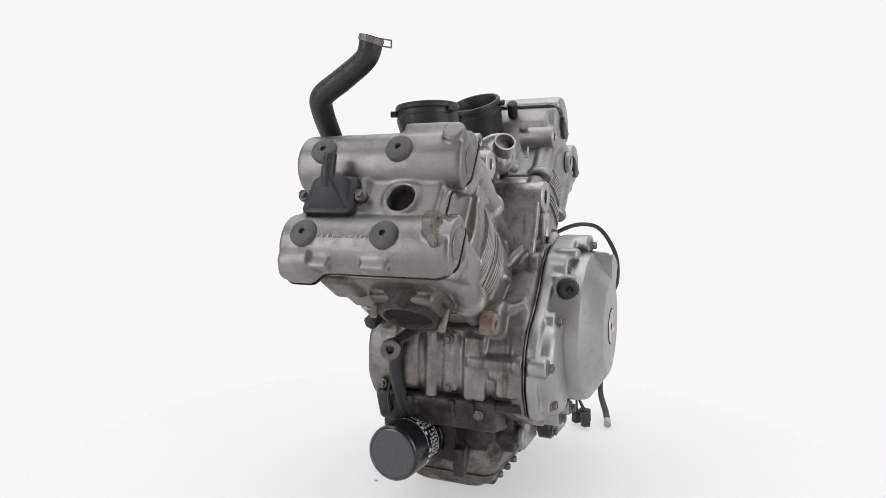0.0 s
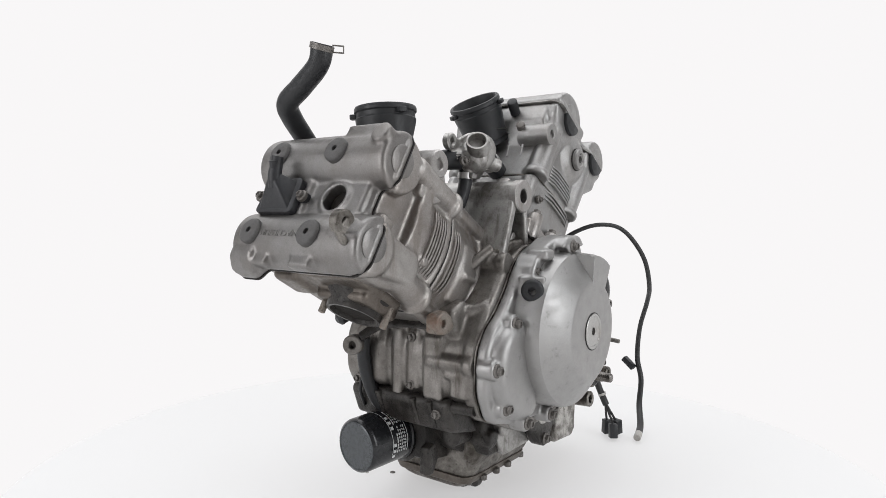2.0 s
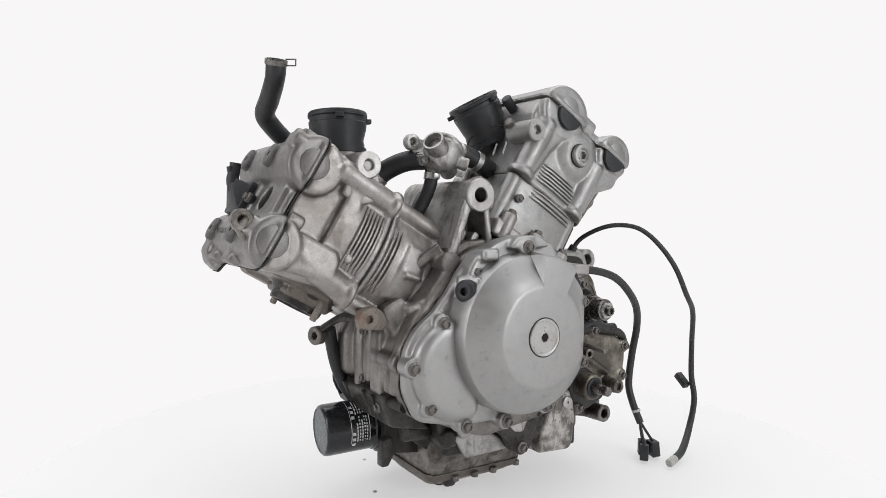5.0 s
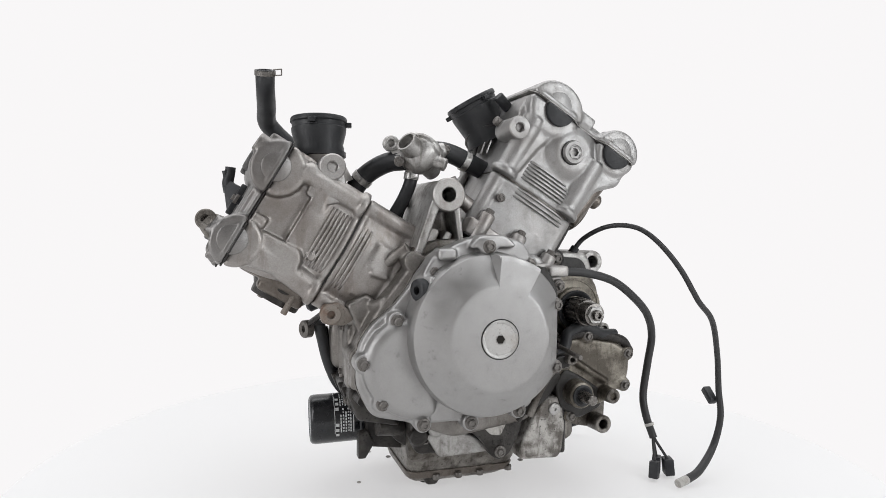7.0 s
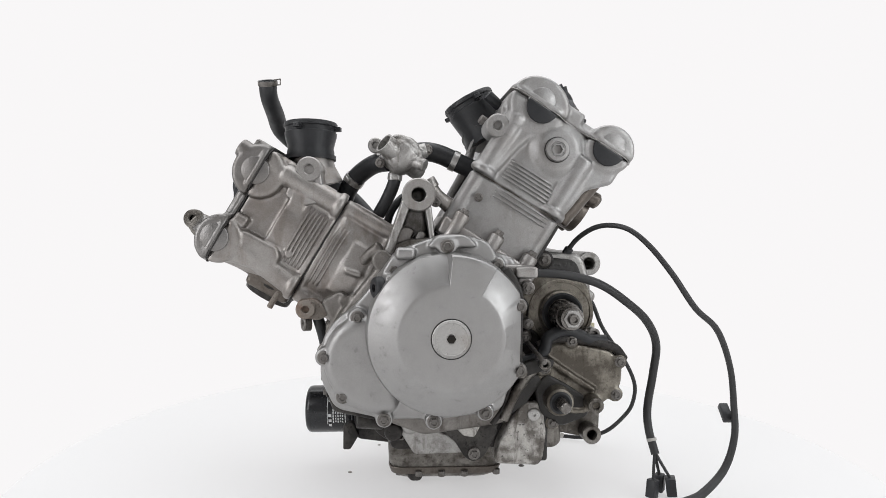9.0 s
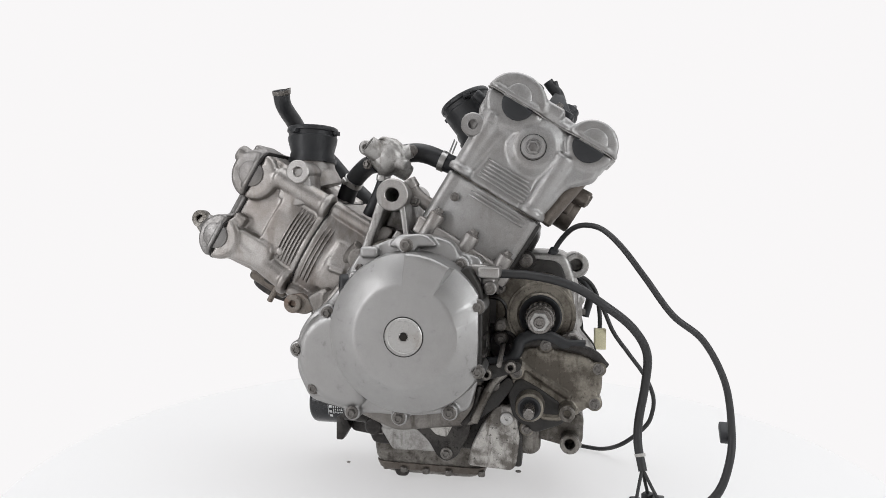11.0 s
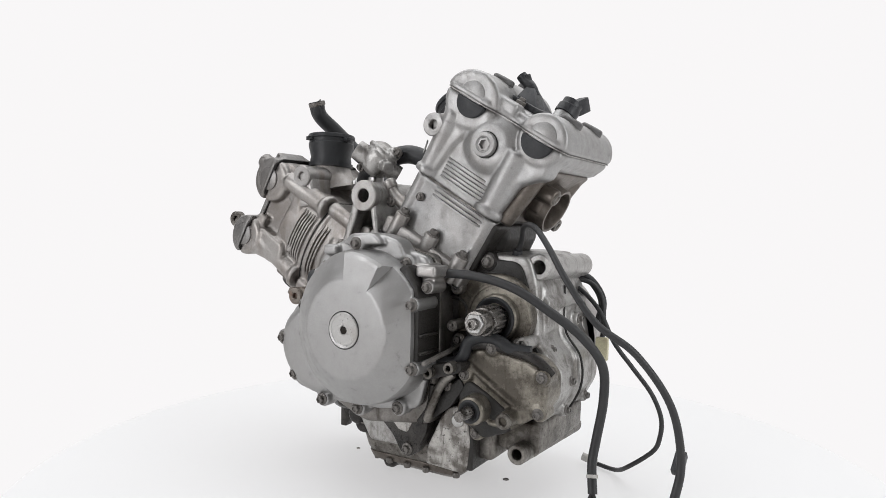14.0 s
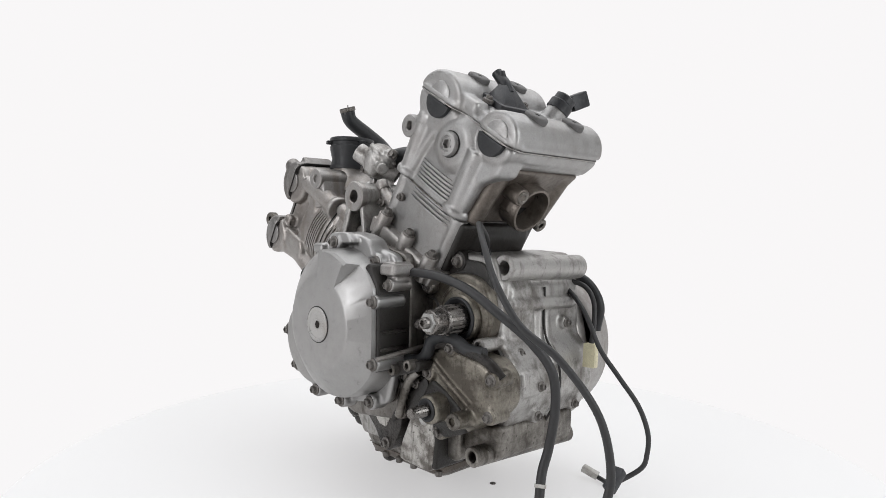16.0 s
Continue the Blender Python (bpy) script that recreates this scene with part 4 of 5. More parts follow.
def clamp(p, d, r):
    d = Vector(d).normalized()
    f = aim(Vector(p) - d * 0.005, Vector(p) + d)
    b = lathe([(r - 0.0005, 0), (r + 0.0012, 0.0003), (r + 0.0012, 0.0087), (r - 0.0005, 0.009)], f, 28)
    box((r, -0.005, 0.001), (r + 0.006, 0.005, 0.008), f, 0.001, 2, bm=b)
    part("hose_clamp", b, STEEL, engine, "steel hose clamp")


part("coolant_hose", tube([P(-0.078, -0.066, 0.463), P(-0.055, -0.062, 0.466), P(-0.035, -0.062, 0.462), P(-0.012, -0.062, 0.452), P(0.012, -0.058, 0.442)], 0.0135, 22), RUBBER, engine, "black rubber coolant hose")
clamp(P(-0.016, -0.062, 0.4535), (0.9, 0, -0.4), 0.0138)
part("coolant_hose", tube([P(-0.108, -0.074, 0.450), P(-0.126, -0.060, 0.448), P(-0.142, -0.045, 0.440), P(-0.157, -0.034, 0.427), P(-0.168, -0.028, 0.410), P(-0.174, -0.026, 0.392)], 0.0135, 22), RUBBER, engine, "black rubber coolant hose")
clamp(P(-0.158, -0.0335, 0.4255), (-0.6, 0.4, -0.75), 0.0138)
part("bypass_hose", tube([P(-0.098, -0.075, 0.440), P(-0.101, -0.078, 0.420), P(-0.110, -0.078, 0.398), P(-0.122, -0.075, 0.376)], 0.0088, 18), RUBBER, engine, "thin black bypass hose")
clamp(P(-0.0995, -0.077, 0.428), (-0.1, 0, -1), 0.009)
part("vent_hose", tube([P(-0.070, -0.02, 0.410), P(-0.088, -0.03, 0.402), P(-0.104, -0.04, 0.382), P(-0.112, -0.045, 0.355)], 0.0058, 14), RUBBER, engine)
bm = tube([P(-0.053, -0.108, 0.420), P(-0.043, -0.108, 0.404), P(-0.024, -0.106, 0.388), P(-0.006, -0.104, 0.378)], [0.0080, 0.0085, 0.0105, 0.0135], 22)
rod(P(-0.056, -0.108, 0.4245), P(-0.0485, -0.108, 0.4125), 0.0098, bm=bm)
part("water_union", bm, CAST, engine, "cast alloy water union")
bolt(P(-0.045, -0.116, 0.395), (-0.1, -1, 0.2), 0.85)
bolt(P(-0.020, -0.116, 0.376), (-0.1, -1, 0.2), 0.8)

# breather hose with its wire clip
hose = part("breather_hose", tube([P(-0.2865, -0.004, 0.5705), P(-0.2855, 0.004, 0.548), P(-0.282, 0.036, 0.5275), P(-0.2795, 0.064, 0.5105), P(-0.266, 0.072, 0.495), P(-0.235, 0.078, 0.468), P(-0.205, 0.080, 0.435), P(-0.16, 0.07, 0.395), P(-0.12, 0.05, 0.35)],
                                 [0.0132, 0.0126, 0.0132, 0.0134, 0.0130, 0.0126, 0.0125, 0.0125, 0.0125], 24, 8, hollow=0.009), RUBBER, engine, "long black rubber breather hose standing upright")
d = P(-0.001, -0.008, 0.0225)
f = aim(P(-0.2862, -0.0015, 0.5635), P(-0.2862, -0.0015, 0.5635) + d)
b = lathe([(0.0128, 0), (0.0142, 0.0004), (0.0142, 0.0068), (0.0128, 0.0072)], f, 28)
c, dr = P(-0.2862, -0.0018, 0.5665), P(0.8, -0.6, 0)
for dz in (-0.004, 0.004):
    tube([c + dr * 0.0125 + P(0, 0, dz), c + dr * 0.019 + P(0, 0, dz), c + dr * 0.0255 + P(0, 0, dz)], 0.0009, 6, 3, bm=b)
tube([c + dr * 0.0255 + P(0, 0, -0.0045), c + dr * 0.0255 + P(0, 0, 0.0045)], 0.0009, 6, 3, bm=b)
part("wire_clip", b, BOLT, hose, "dark spring clip")

# ---- gearbox side ----
SX, SZ = 0.1262, 0.2475
ys = aim((SX, -0.100, SZ), (SX, -1, SZ))
part("bearing_plate", prism([(0.066, 0.205), (0.066, 0.285), (0.095, 0.303), (0.140, 0.303), (0.166, 0.285), (0.172, 0.245), (0.160, 0.214), (0.12, 0.206)], -0.120, -0.100, XZ, 0.005, 3, 0.02), TAN, engine, "tan oil-stained bearing plate")
part("bearing_ring", lathe([(0.046, -0.002), (0.046, 0.019), (0.044, 0.021), (0.041, 0.021), (0.040, 0.019), (0.031, 0.019), (0.030, 0.028), (0.028, 0.030), (0.025, 0.030), (0.024, 0.026), (0, 0.026)], ys, 56), TAN, engine, "grimy bearing seat with oil seal")
part("oil_seal", lathe([(0.0275, 0.024), (0.0275, 0.0325), (0.0255, 0.0335), (0.022, 0.032), (0.019, 0.028)], ys, 48), RUBBER, engine, "black oil seal")
b = lathe([(0.0180, 0.024), (0.0180, 0.060), (0.0170, 0.062), (0.0155, 0.062), (0.0155, 0.078), (0.0145, 0.080), (0.0075, 0.081), (0.0070, 0.089), (0.006, 0.0905), (0.004, 0.0905), (0.0035, 0.087), (0, 0.087)], ys, 40)
shaft = part("output_shaft", b, DSTEEL, engine, "bare steel splined output shaft")
sp = None
for i in range(16):
    mm = ys @ Matrix.Rotation(2 * math.pi * i / 16, 4, "Z") @ Matrix.Translation((0.0172, 0, 0))
    if sp is None:
        sp = part("spline_tooth", box((-0.001, -0.0014, 0.036), (0.0018, 0.0014, 0.057), Matrix(), 0.0004, 1), BOLT, shaft, m=mm)
    else:
        again(sp, mm)
part("shaft_nut", lathe([(0.0128, 0.078), (0.0128, 0.0825), (0.0118, 0.0840), (0.0072, 0.0840)], ys, 6), STEEL, shaft)
part("idler_seat", lathe([(0.022, 0), (0.022, 0.020), (0.019, 0.022), (0.016, 0.018), (0, 0.018)], aim((0.062, -0.1, 0.250), (0.062, -1, 0.250)), 36), NEARBLACK, engine)
for x, z in ((0.072, 0.283), (0.076, 0.216), (0.160, 0.218)):
    part("bolt_boss", rod((x, -0.105, z), (x, -0.132, z), 0.009), GRIMY, engine)
    bolt((x, -0.132, z), (0, -1, 0), 0.9)
# wavy black rubber edge between bearing seat and lower cover
part("rubber_edge", tube([P(0.050, -0.158, 0.188), P(0.084, -0.157, 0.192), P(0.097, -0.155, 0.203), P(0.103, -0.152, 0.219), P(0.124, -0.149, 0.227), P(0.144, -0.147, 0.222), P(0.158, -0.146, 0.215), P(0.182, -0.142, 0.213)], 0.0078, 14), RUBBER, engine, "oily black rubber sealing edge")
part("push_rod", rod(P(0.0814, -0.2235, 0.2010), P(0.0790, -0.130, 0.2090), 0.0031), BOLT, engine, "thin bare steel push rod")
part("rod_seat", lathe([(0.021, 0), (0.021, 0.018), (0.018, 0.021), (0.006, 0.016), (0, 0.016)], aim((0.079, -0.104, 0.205), (0.079, -1, 0.205)), 32), NEARBLACK, engine)
# lower gear-change cover
bm = prism([(0.086, 0.200), (0.112, 0.215), (0.150, 0.212), (0.190, 0.204), (0.208, 0.186), (0.207, 0.152), (0.188, 0.132), (0.158, 0.112), (0.122, 0.098), (0.094, 0.118), (0.084, 0.150)], -0.148, -0.100, XZ, 0.007, 4, 0.010, taper=0.04)
for x, z, dp in ((0.200, 0.186, -0.150), (0.134, 0.214, -0.152), (0.196, 0.142, -0.150), (0.112, 0.104, -0.148), (0.098, 0.178, -0.155)):
    rod((x, -0.12, z), (x, dp, z), 0.0100, 0.002, bm=bm)
rod(P(0.1157, -0.14, 0.1378), P(0.1157, -0.172, 0.1378), 0.0185, 0.003, bm=bm)
tube([P(0.094, -0.149, 0.196), P(0.128, -0.149, 0.172), P(0.166, -0.149, 0.148)], 0.0045, 10, bm=bm)
tube([P(0.130, -0.149, 0.122), P(0.152, -0.149, 0.122), P(0.176, -0.147, 0.132)], 0.0045, 10, bm=bm)
rod(P(0.1620, -0.172, 0.1340), P(0.1620, -0.12, 0.1340), 0.0105, bm=bm)
cast("shift_cover", bm, TAN, engine, "tan oil-stained gear-change cover", 0.0018, 4)
part("cover_skirt", prism([(0.086, 0.150), (0.100, 0.172), (0.128, 0.158), (0.158, 0.138), (0.160, 0.114), (0.122, 0.099), (0.094, 0.118)], -0.1505, -0.12, XZ, 0.004, 3, 0.008), NEARBLACK, engine, "near-black lower part of the cover")
part("cover_edge", tube([P(0.090, -0.146, 0.206), P(0.114, -0.147, 0.2165), P(0.150, -0.147, 0.2145), P(0.190, -0.146, 0.206), P(0.2085, -0.140, 0.188)], 0.0062, 12), OILY, engine)
part("shift_seal", lathe([(0.0145, 0.03), (0.0145, 0.0335), (0.012, 0.0345), (0.007, 0.032)], aim((0.1157, -0.14, 0.1378), (0.1157, -1, 0.1378)), 30), RUBBER, engine)
part("shift_shaft", lathe([(0.0075, 0.02), (0.0075, 0.045), (0.0068, 0.046), (0.0068, 0.058), (0.0055, 0.0595), (0, 0.0595)], aim((0.1157, -0.14, 0.1378), (0.1157, -1, 0.1378)), 22), DSTEEL, engine, "oiled stub of the gear-change shaft")
for x, z, dp in ((0.200, 0.186, -0.150), (0.134, 0.214, -0.152), (0.196, 0.142, -0.150), (0.112, 0.104, -0.148), (0.098, 0.178, -0.155)):
    bolt((x, dp, z), (0, -1, 0), 0.85)
part("cover_eye", eye(P(0.1620, -0.176, 0.1340), P(0.1620, -0.14, 0.1340), 0.0098, 0.0048), GRIMY, engine)
# through-tubes with bores
part("mount_tube", eye(P(0.1712, -0.0975, 0.3125), P(0.1715, 0.0590, 0.3080), 0.0165, 0.0085), SILT, engine, "cast mounting tube with a bore")
part("mount_tube", eye(P(0.1667, -0.1450, 0.0862), P(0.1700, 0.0430, 0.0775), 0.0125, 0.0066), GRIMY, engine, "grimy cast mounting tube with a bore")
part("mount_web", prism([(0.100, 0.115), (0.185, 0.12), (0.184, 0.078), (0.165, 0.074), (0.115, 0.085)], -0.118, 0.036, XZ, 0.005, 3, 0.01), GRIMY, engine)
part("tower_tube", rod(P(0.105, -0.110, 0.318), P(0.105, -0.06, 0.318), 0.013), OILY, engine)
bolt(P(0.105, -0.110, 0.318), (0, -1, 0), 1.1)
# clutch side
cb = lathe([(0.118, 0), (0.118, 0.010), (0.1145, 0.013), (0.1135, 0.050), (0.109, 0.058), (0.095, 0.063), (0.06, 0.066), (0, 0.067)], aim((0.072, 0.072, 0.192), (0.072, 1, 0.192)), 64)
part("clutch_cover", cb, CAST, engine, "round silver clutch cover on the far side")
part("clutch_flange", prism([(-0.08, 0.13), (-0.11, 0.20), (-0.07, 0.28), (0.06, 0.303), (0.165, 0.27), (0.185, 0.19), (0.15, 0.095), (0.05, 0.085)], 0.054, 0.076, XZ, 0.004, 3, 0.03), CAST, engine)

# ---- bottom ----
bm = prism([(-0.112, 0.120), (-0.108, 0.085), (-0.100, 0.060), (0.06, 0.062), (0.11, 0.075), (0.13, 0.12)], -0.120, 0.060, XZ, 0.006, 3, 0.01)
prism([(-0.178, 0.112), (-0.1915, 0.146), (-0.187, 0.154), (-0.16, 0.154), (-0.120, 0.100)], -0.120, 0.04, XZ, 0.006, 3, bm=bm)
prism([(-0.160, 0.132), (-0.120, 0.070), (-0.085, 0.050), (-0.085, 0.132)], -0.085, 0.020, XZ, 0.012, 3, 0.01, bm=bm)
rod((-0.098, -0.100, 0.088), (-0.098, -0.128, 0.086), 0.0125, 0.003, bm=bm)
cast("lower_case", bm, OILY, engine, "oil-blackened lower case")
bm = loft([(0.004, -0.090, 0.040, -0.070, 0.020), (0.010, -0.097, 0.046, -0.080, 0.030), (0.034, -0.104, 0.055, -0.096, 0.046), (0.080, -0.106, 0.062, -0.112, 0.056)], 0.018, 0.003)
cast("sump", bm, GRIMY, engine, "oil-stained tapering cast sump", 0.0022, 5)
bm = prism([(-0.090, 0.088), (-0.045, 0.092), (-0.018, 0.080), (0.004, 0.058), (-0.070, 0.056)], -0.126, -0.09, XZ, 0.004, 3, 0.006)
rod((-0.076, -0.105, 0.098), (-0.076, -0.134, 0.098), 0.012, 0.004, bm=bm)
box((-0.090, 0.084, -0.118), (-0.060, 0.104, -0.09), XZ, 0.004, 2, bm=bm)
cast("side_web", bm, SILT, engine, "pale cast web above the sump", 0.0016, 4)
part("sump_rim", loft([(0.014, -0.1010, 0.052, -0.0875, 0.038), (0.026, -0.1045, 0.056, -0.0925, 0.042)], 0.02, 0.002), BURNT, engine, "oily sump rim")
part("sump_keel", prism([(-0.086, 0.030), (-0.074, 0.003), (-0.058, 0.003), (-0.050, 0.030)], -0.086, -0.062, XZ, 0.005, 3), OILY, engine)
for x, y in ((-0.089, -0.082), (-0.062, -0.089), (-0.030, -0.090), (0.002, -0.090), (0.048, -0.084), (-0.088, 0.034), (0.034, 0.036), (-0.094, -0.02), (0.044, -0.02)):
    part("sump_bolt", rod((x, y, 0.0125), (x, y, 0.020), 0.0052, 0.001, 12), BOLT, engine)
for x, y, s in ((-0.07, -0.06, 1), (0.02, -0.05, 1), (-0.07, 0.01, 1), (0.02, 0.01, 1)):
    part("sump_foot", rod((x, y, 0.0), (x, y, 0.008), 0.007, 0.001, 14), OILY, engine)
# triangular black bracket under the generator cover
bm = prism([(-0.058, 0.116), (0.040, 0.124), (0.038, 0.092), (0.022, 0.060), (0.008, 0.052), (-0.004, 0.058), (-0.016, 0.078)], -0.146, -0.128, XZ, 0.003, 2, 0.006)
part("bracket", bm, OILY, engine, "black oily triangular bracket")
part("bracket_window", prism([(-0.018, 0.100), (0.016, 0.102), (0.008, 0.086), (-0.006, 0.088)], -0.1475, -0.14, XZ, 0.001, 2, 0.003), CHIPPED, engine)
bolt((0.008, -0.147, 0.064), (0, -1, 0), 0.95)
bolt((-0.088, -0.115, 0.080), (0, -1, 0), 1.1)
bm = prism([(0.036, 0.050), (0.040, 0.074), (0.058, 0.112), (0.072, 0.132), (0.098, 0.132), (0.104, 0.090), (0.100, 0.056), (0.094, 0.047)], -0.148, -0.09, XZ, 0.005, 3, 0.006)
part("stand_block", bm, CHIPPED, engine, "pale alloy block with black oil stains")
part("screw", socket_mesh(0.0088, 0.003, 0.002), STEEL, engine, "slotted screw head", aim((0.0865, -0.148, 0.116), (0.0865, -1, 0.116)))
part("stand_flank", box((0.092, 0.052, -0.146), (0.1065, 0.126, -0.092), XZ, 0.004, 3), NEARBLACK, engine)
part("stand_block", prism([(0.098, 0.064), (0.098, 0.10), (0.128, 0.105), (0.130, 0.070), (0.120, 0.062)], -0.125, -0.07, XZ, 0.005, 3, 0.006), GRIMY, engine, "oily alloy block")
part("drain_pipe", rod(P(-0.148, -0.095, 0.096), P(-0.112, -0.09, 0.092), 0.0125), OILY, engine)

# ---- oil filter ----
f0, f1 = P(-0.149, -0.0066, 0.0860), P(-0.2236, -0.0014, 0.0838)
ff = aim(f0, f1)
fl = (f1 - f0).length
filt = part("oil_filter", lathe([(0.0352, 0), (0.0362, 0.002), (0.0362, 0.006), (0.0345, 0.008), (0.0345, fl - 0.006), (0.0335, fl - 0.002), (0.0312, fl)], ff, 56), GLOSS, engine, "glossy black oil filter canister with white print")
# Black end; part of its grey reflection is put into the base colour.
part("filter_end", lathe([(0.0313, fl), (0.0298, fl + 0.0006), (0.0293, fl - 0.0004), (0, fl - 0.0002)], ff, 56), surface("sheen_black_metal", (0.085, 0.092, 0.098), (0.065, 0.07, 0.073), 0.3, 0.5, 0.22, 500, 0.02, 30, dark=(0.06, 0.063, 0.066)), filt, "flat black filter end with grey sheen in its colour")


def on_filter(h, ang, lh, la, thick=0.0004):
    """A printed bar on the canister: height along it, angle, length along, angle across."""
    b3 = bmesh.new()
    r = 0.0345 + thick
    k = max(2, int(la / 4) + 1)
    a = [[b3.verts.new((r * math.cos(radians(ang + la * (i / (k - 1) - 0.5))), r * math.sin(radians(ang + la * (i / (k - 1) - 0.5))), h + s)) for i in range(k)] for s in (0, lh)]
    c = [[b3.verts.new((v.co.x * 0.985, v.co.y * 0.985, v.co.z)) for v in row] for row in a]
    for i in range(k - 1):
        b3.faces.new((a[0][i], a[0][i + 1], a[1][i + 1], a[1][i]))
    b3.transform(ff)
    return b3


def print_block(ang):
    prn = on_filter(0.016, ang, 0.0012, 60)
    for j, (h, n, wd) in enumerate(((0.0195, 8, 5.0), (0.0225, 8, 4.0), (0.026, 7, 5.5), (0.0295, 8, 4.5), (0.033, 6, 6.0))):
        for i in range(n):
            joined(prn, on_filter(h, ang - 26 + i * 7.2 + (j % 2), 0.0018, wd))
    for i in range(3):
        joined(prn, on_filter(0.0365, ang - 36 + i * 13, 0.0045, 7))
    joined(prn, on_filter(0.042, ang, 0.0008, 66))
    part("filter_print", prn, PRINT, filt, "small unreadable white print")


FILTER_FACE = math.degrees(math.atan2((ff.inverted().to_3x3() @ Vector((0, -1, 0.15))).y, (ff.inverted().to_3x3() @ Vector((0, -1, 0.15))).x))
print_block(FILTER_FACE)
print_block(FILTER_FACE + 62)
part("filter_seat", lathe([(0.041, -0.02), (0.041, -0.002), (0.037, 0.0015), (0.030, 0.0015)], ff, 40), OILY, engine)
part("filter_housing", prism([(-0.150, 0.056), (-0.158, 0.125), (-0.170, 0.150), (-0.10, 0.155), (-0.090, 0.048)], -0.058, 0.045, XZ, 0.007, 3, 0.007), OILY, engine, "oily black filter housing")
part("filter_tab", prism([(-0.168, 0.046), (-0.158, 0.046), (-0.146, 0.066), (-0.155, 0.085), (-0.168, 0.08)], -0.075, -0.06, XZ, 0.002, 2), OILY, engine)

# ---- front of the case: bracket with two ears, pressure switch, oil hose ----
bm = eye(P(-0.2142, -0.1300, 0.2513), P(-0.2142, -0.114, 0.2513), 0.0128, 0.0048)
prism([(-0.226, 0.262), (-0.204, 0.266), (-0.180, 0.248), (-0.196, 0.236), (-0.226, 0.240)], -0.124, -0.112, XZ, 0.003, 2, 0.006, bm=bm)
part("bracket", bm, RUSTY, engine, "rust-stained steel bracket")
part("bracket_bar", tube([P(-0.206, -0.116, 0.248), P(-0.204, -0.07, 0.246), P(-0.208, -0.03, 0.240), P(-0.224, -0.008, 0.224)], 0.0080, 12, flat=0.5), OILY, engine)
bm = eye(P(-0.2345, -0.0035, 0.2139), P(-0.224, 0.001, 0.2139), 0.0125, 0.0048)
part("bracket_eye", bm, BOLT, engine)
part("oil_hose", tube([P(-0.212, -0.002, 0.222), P(-0.205, 0.004, 0.196), P(-0.198, 0.004, 0.168), P(-0.186, 0.000, 0.138), P(-0.17, -0.006, 0.118)], 0.0085, 16), RUBBER, engine, "black rubber oil hose")
part("thin_wire", tube([P(-0.200, 0.008, 0.215), P(-0.192, 0.014, 0.18), P(-0.196, 0.018, 0.15), P(-0.185, 0.02, 0.125)], 0.0022, 8), RUBBER, engine)
part("pressure_switch", lathe([(0.012, 0), (0.012, 0.012), (0.009, 0.014), (0.009, 0.03), (0.004, 0.034), (0, 0.034)], aim((-0.195, 0.025, 0.255), (-0.235, 0.035, 0.235)), 20), PLASTIC, engine)
for y in (-0.092, -0.066, -0.010):
    part("apron_rib", prism([(-0.180, 0.114), (-0.196, 0.150), (-0.18, 0.152), (-0.17, 0.114)], y - 0.004, y + 0.004, XZ, 0.002, 2), OILY, engine)

# small fittings of the front wall
part("oil_gallery", tube([P(-0.178, -0.15, 0.146), P(-0.180, -0.10, 0.144), P(-0.182, -0.04, 0.142)], 0.0065, 12), OILY, engine)
for y, z in ((-0.060, 0.225), (-0.060, 0.165), (-0.10, 0.135), (0.03, 0.16)):
    bolt((-0.188, y, z), (-1, 0, 0), 0.75)
# flared foot of the front barrel and its locating pin
part("barrel_foot", prism([(0.098, -0.078), (0.116, -0.080), (0.116, 0.084), (0.098, 0.088)], -0.104, 0.062, FRONT, 0.006, 4, 0.01), CAST, engine)
part("foot_lip", prism([(0.084, -0.080), (0.094, -0.083), (0.094, 0.090), (0.084, 0.090)], -0.110, 0.07, FRONT, 0.004, 3, 0.004), SILT, engine)
# back wall of the gearbox: split line, bosses, ribs
part("rear_seam", tube([P(0.1775, -0.022, 0.285), P(0.1795, -0.022, 0.225), P(0.2015, -0.022, 0.190), P(0.2030, -0.022, 0.150), P(0.180, -0.022, 0.104)], 0.0016, 8), GASKET, engine, "dark seam of the gearbox halves")
for x, y, z in ((0.176, -0.075, 0.205), (0.198, -0.06, 0.165), (0.190, -0.055, 0.125), (0.186, 0.03, 0.125), (0.178, 0.02, 0.235)):
    bolt((x + 0.006, y, z), (1, 0, 0), 0.8)
part("boss_tube", eye(P(0.168, -0.138, 0.2200), P(0.168, -0.09, 0.2195), 0.0088, 0.004), SILT, engine)
# pipes and webs in the near-black corner below the generator cover
part("corner_web", prism([(0.038, 0.128), (0.066, 0.150), (0.088, 0.172), (0.096, 0.160), (0.076, 0.132), (0.050, 0.112)], -0.150, -0.110, XZ, 0.003, 2, 0.005), NEARBLACK, engine)
part("corner_pipe", tube([P(0.045, -0.156, 0.112), P(0.056, -0.158, 0.140), P(0.070, -0.160, 0.165), P(0.084, -0.158, 0.178)], 0.0058, 12), GRIMY, engine)
part("corner_pipe", tube([P(0.030, -0.150, 0.105), P(0.046, -0.152, 0.128), P(0.052, -0.154, 0.158)], 0.0048, 12), OILY, engine)
bm = prism([(0.048, 0.166), (0.104, 0.184), (0.106, 0.196), (0.080, 0.194), (0.046, 0.184)], -0.176, -0.150, XZ, 0.004, 3, 0.006)
part("corner_bracket", bm, NEARBLACK, engine)
for x, z in ((0.062, 0.180), (0.092, 0.190)):
    part("bracket_eye", eye(P(x, -0.186, z), P(x, -0.170, z), 0.0072, 0.0034), GRIMY, engine)

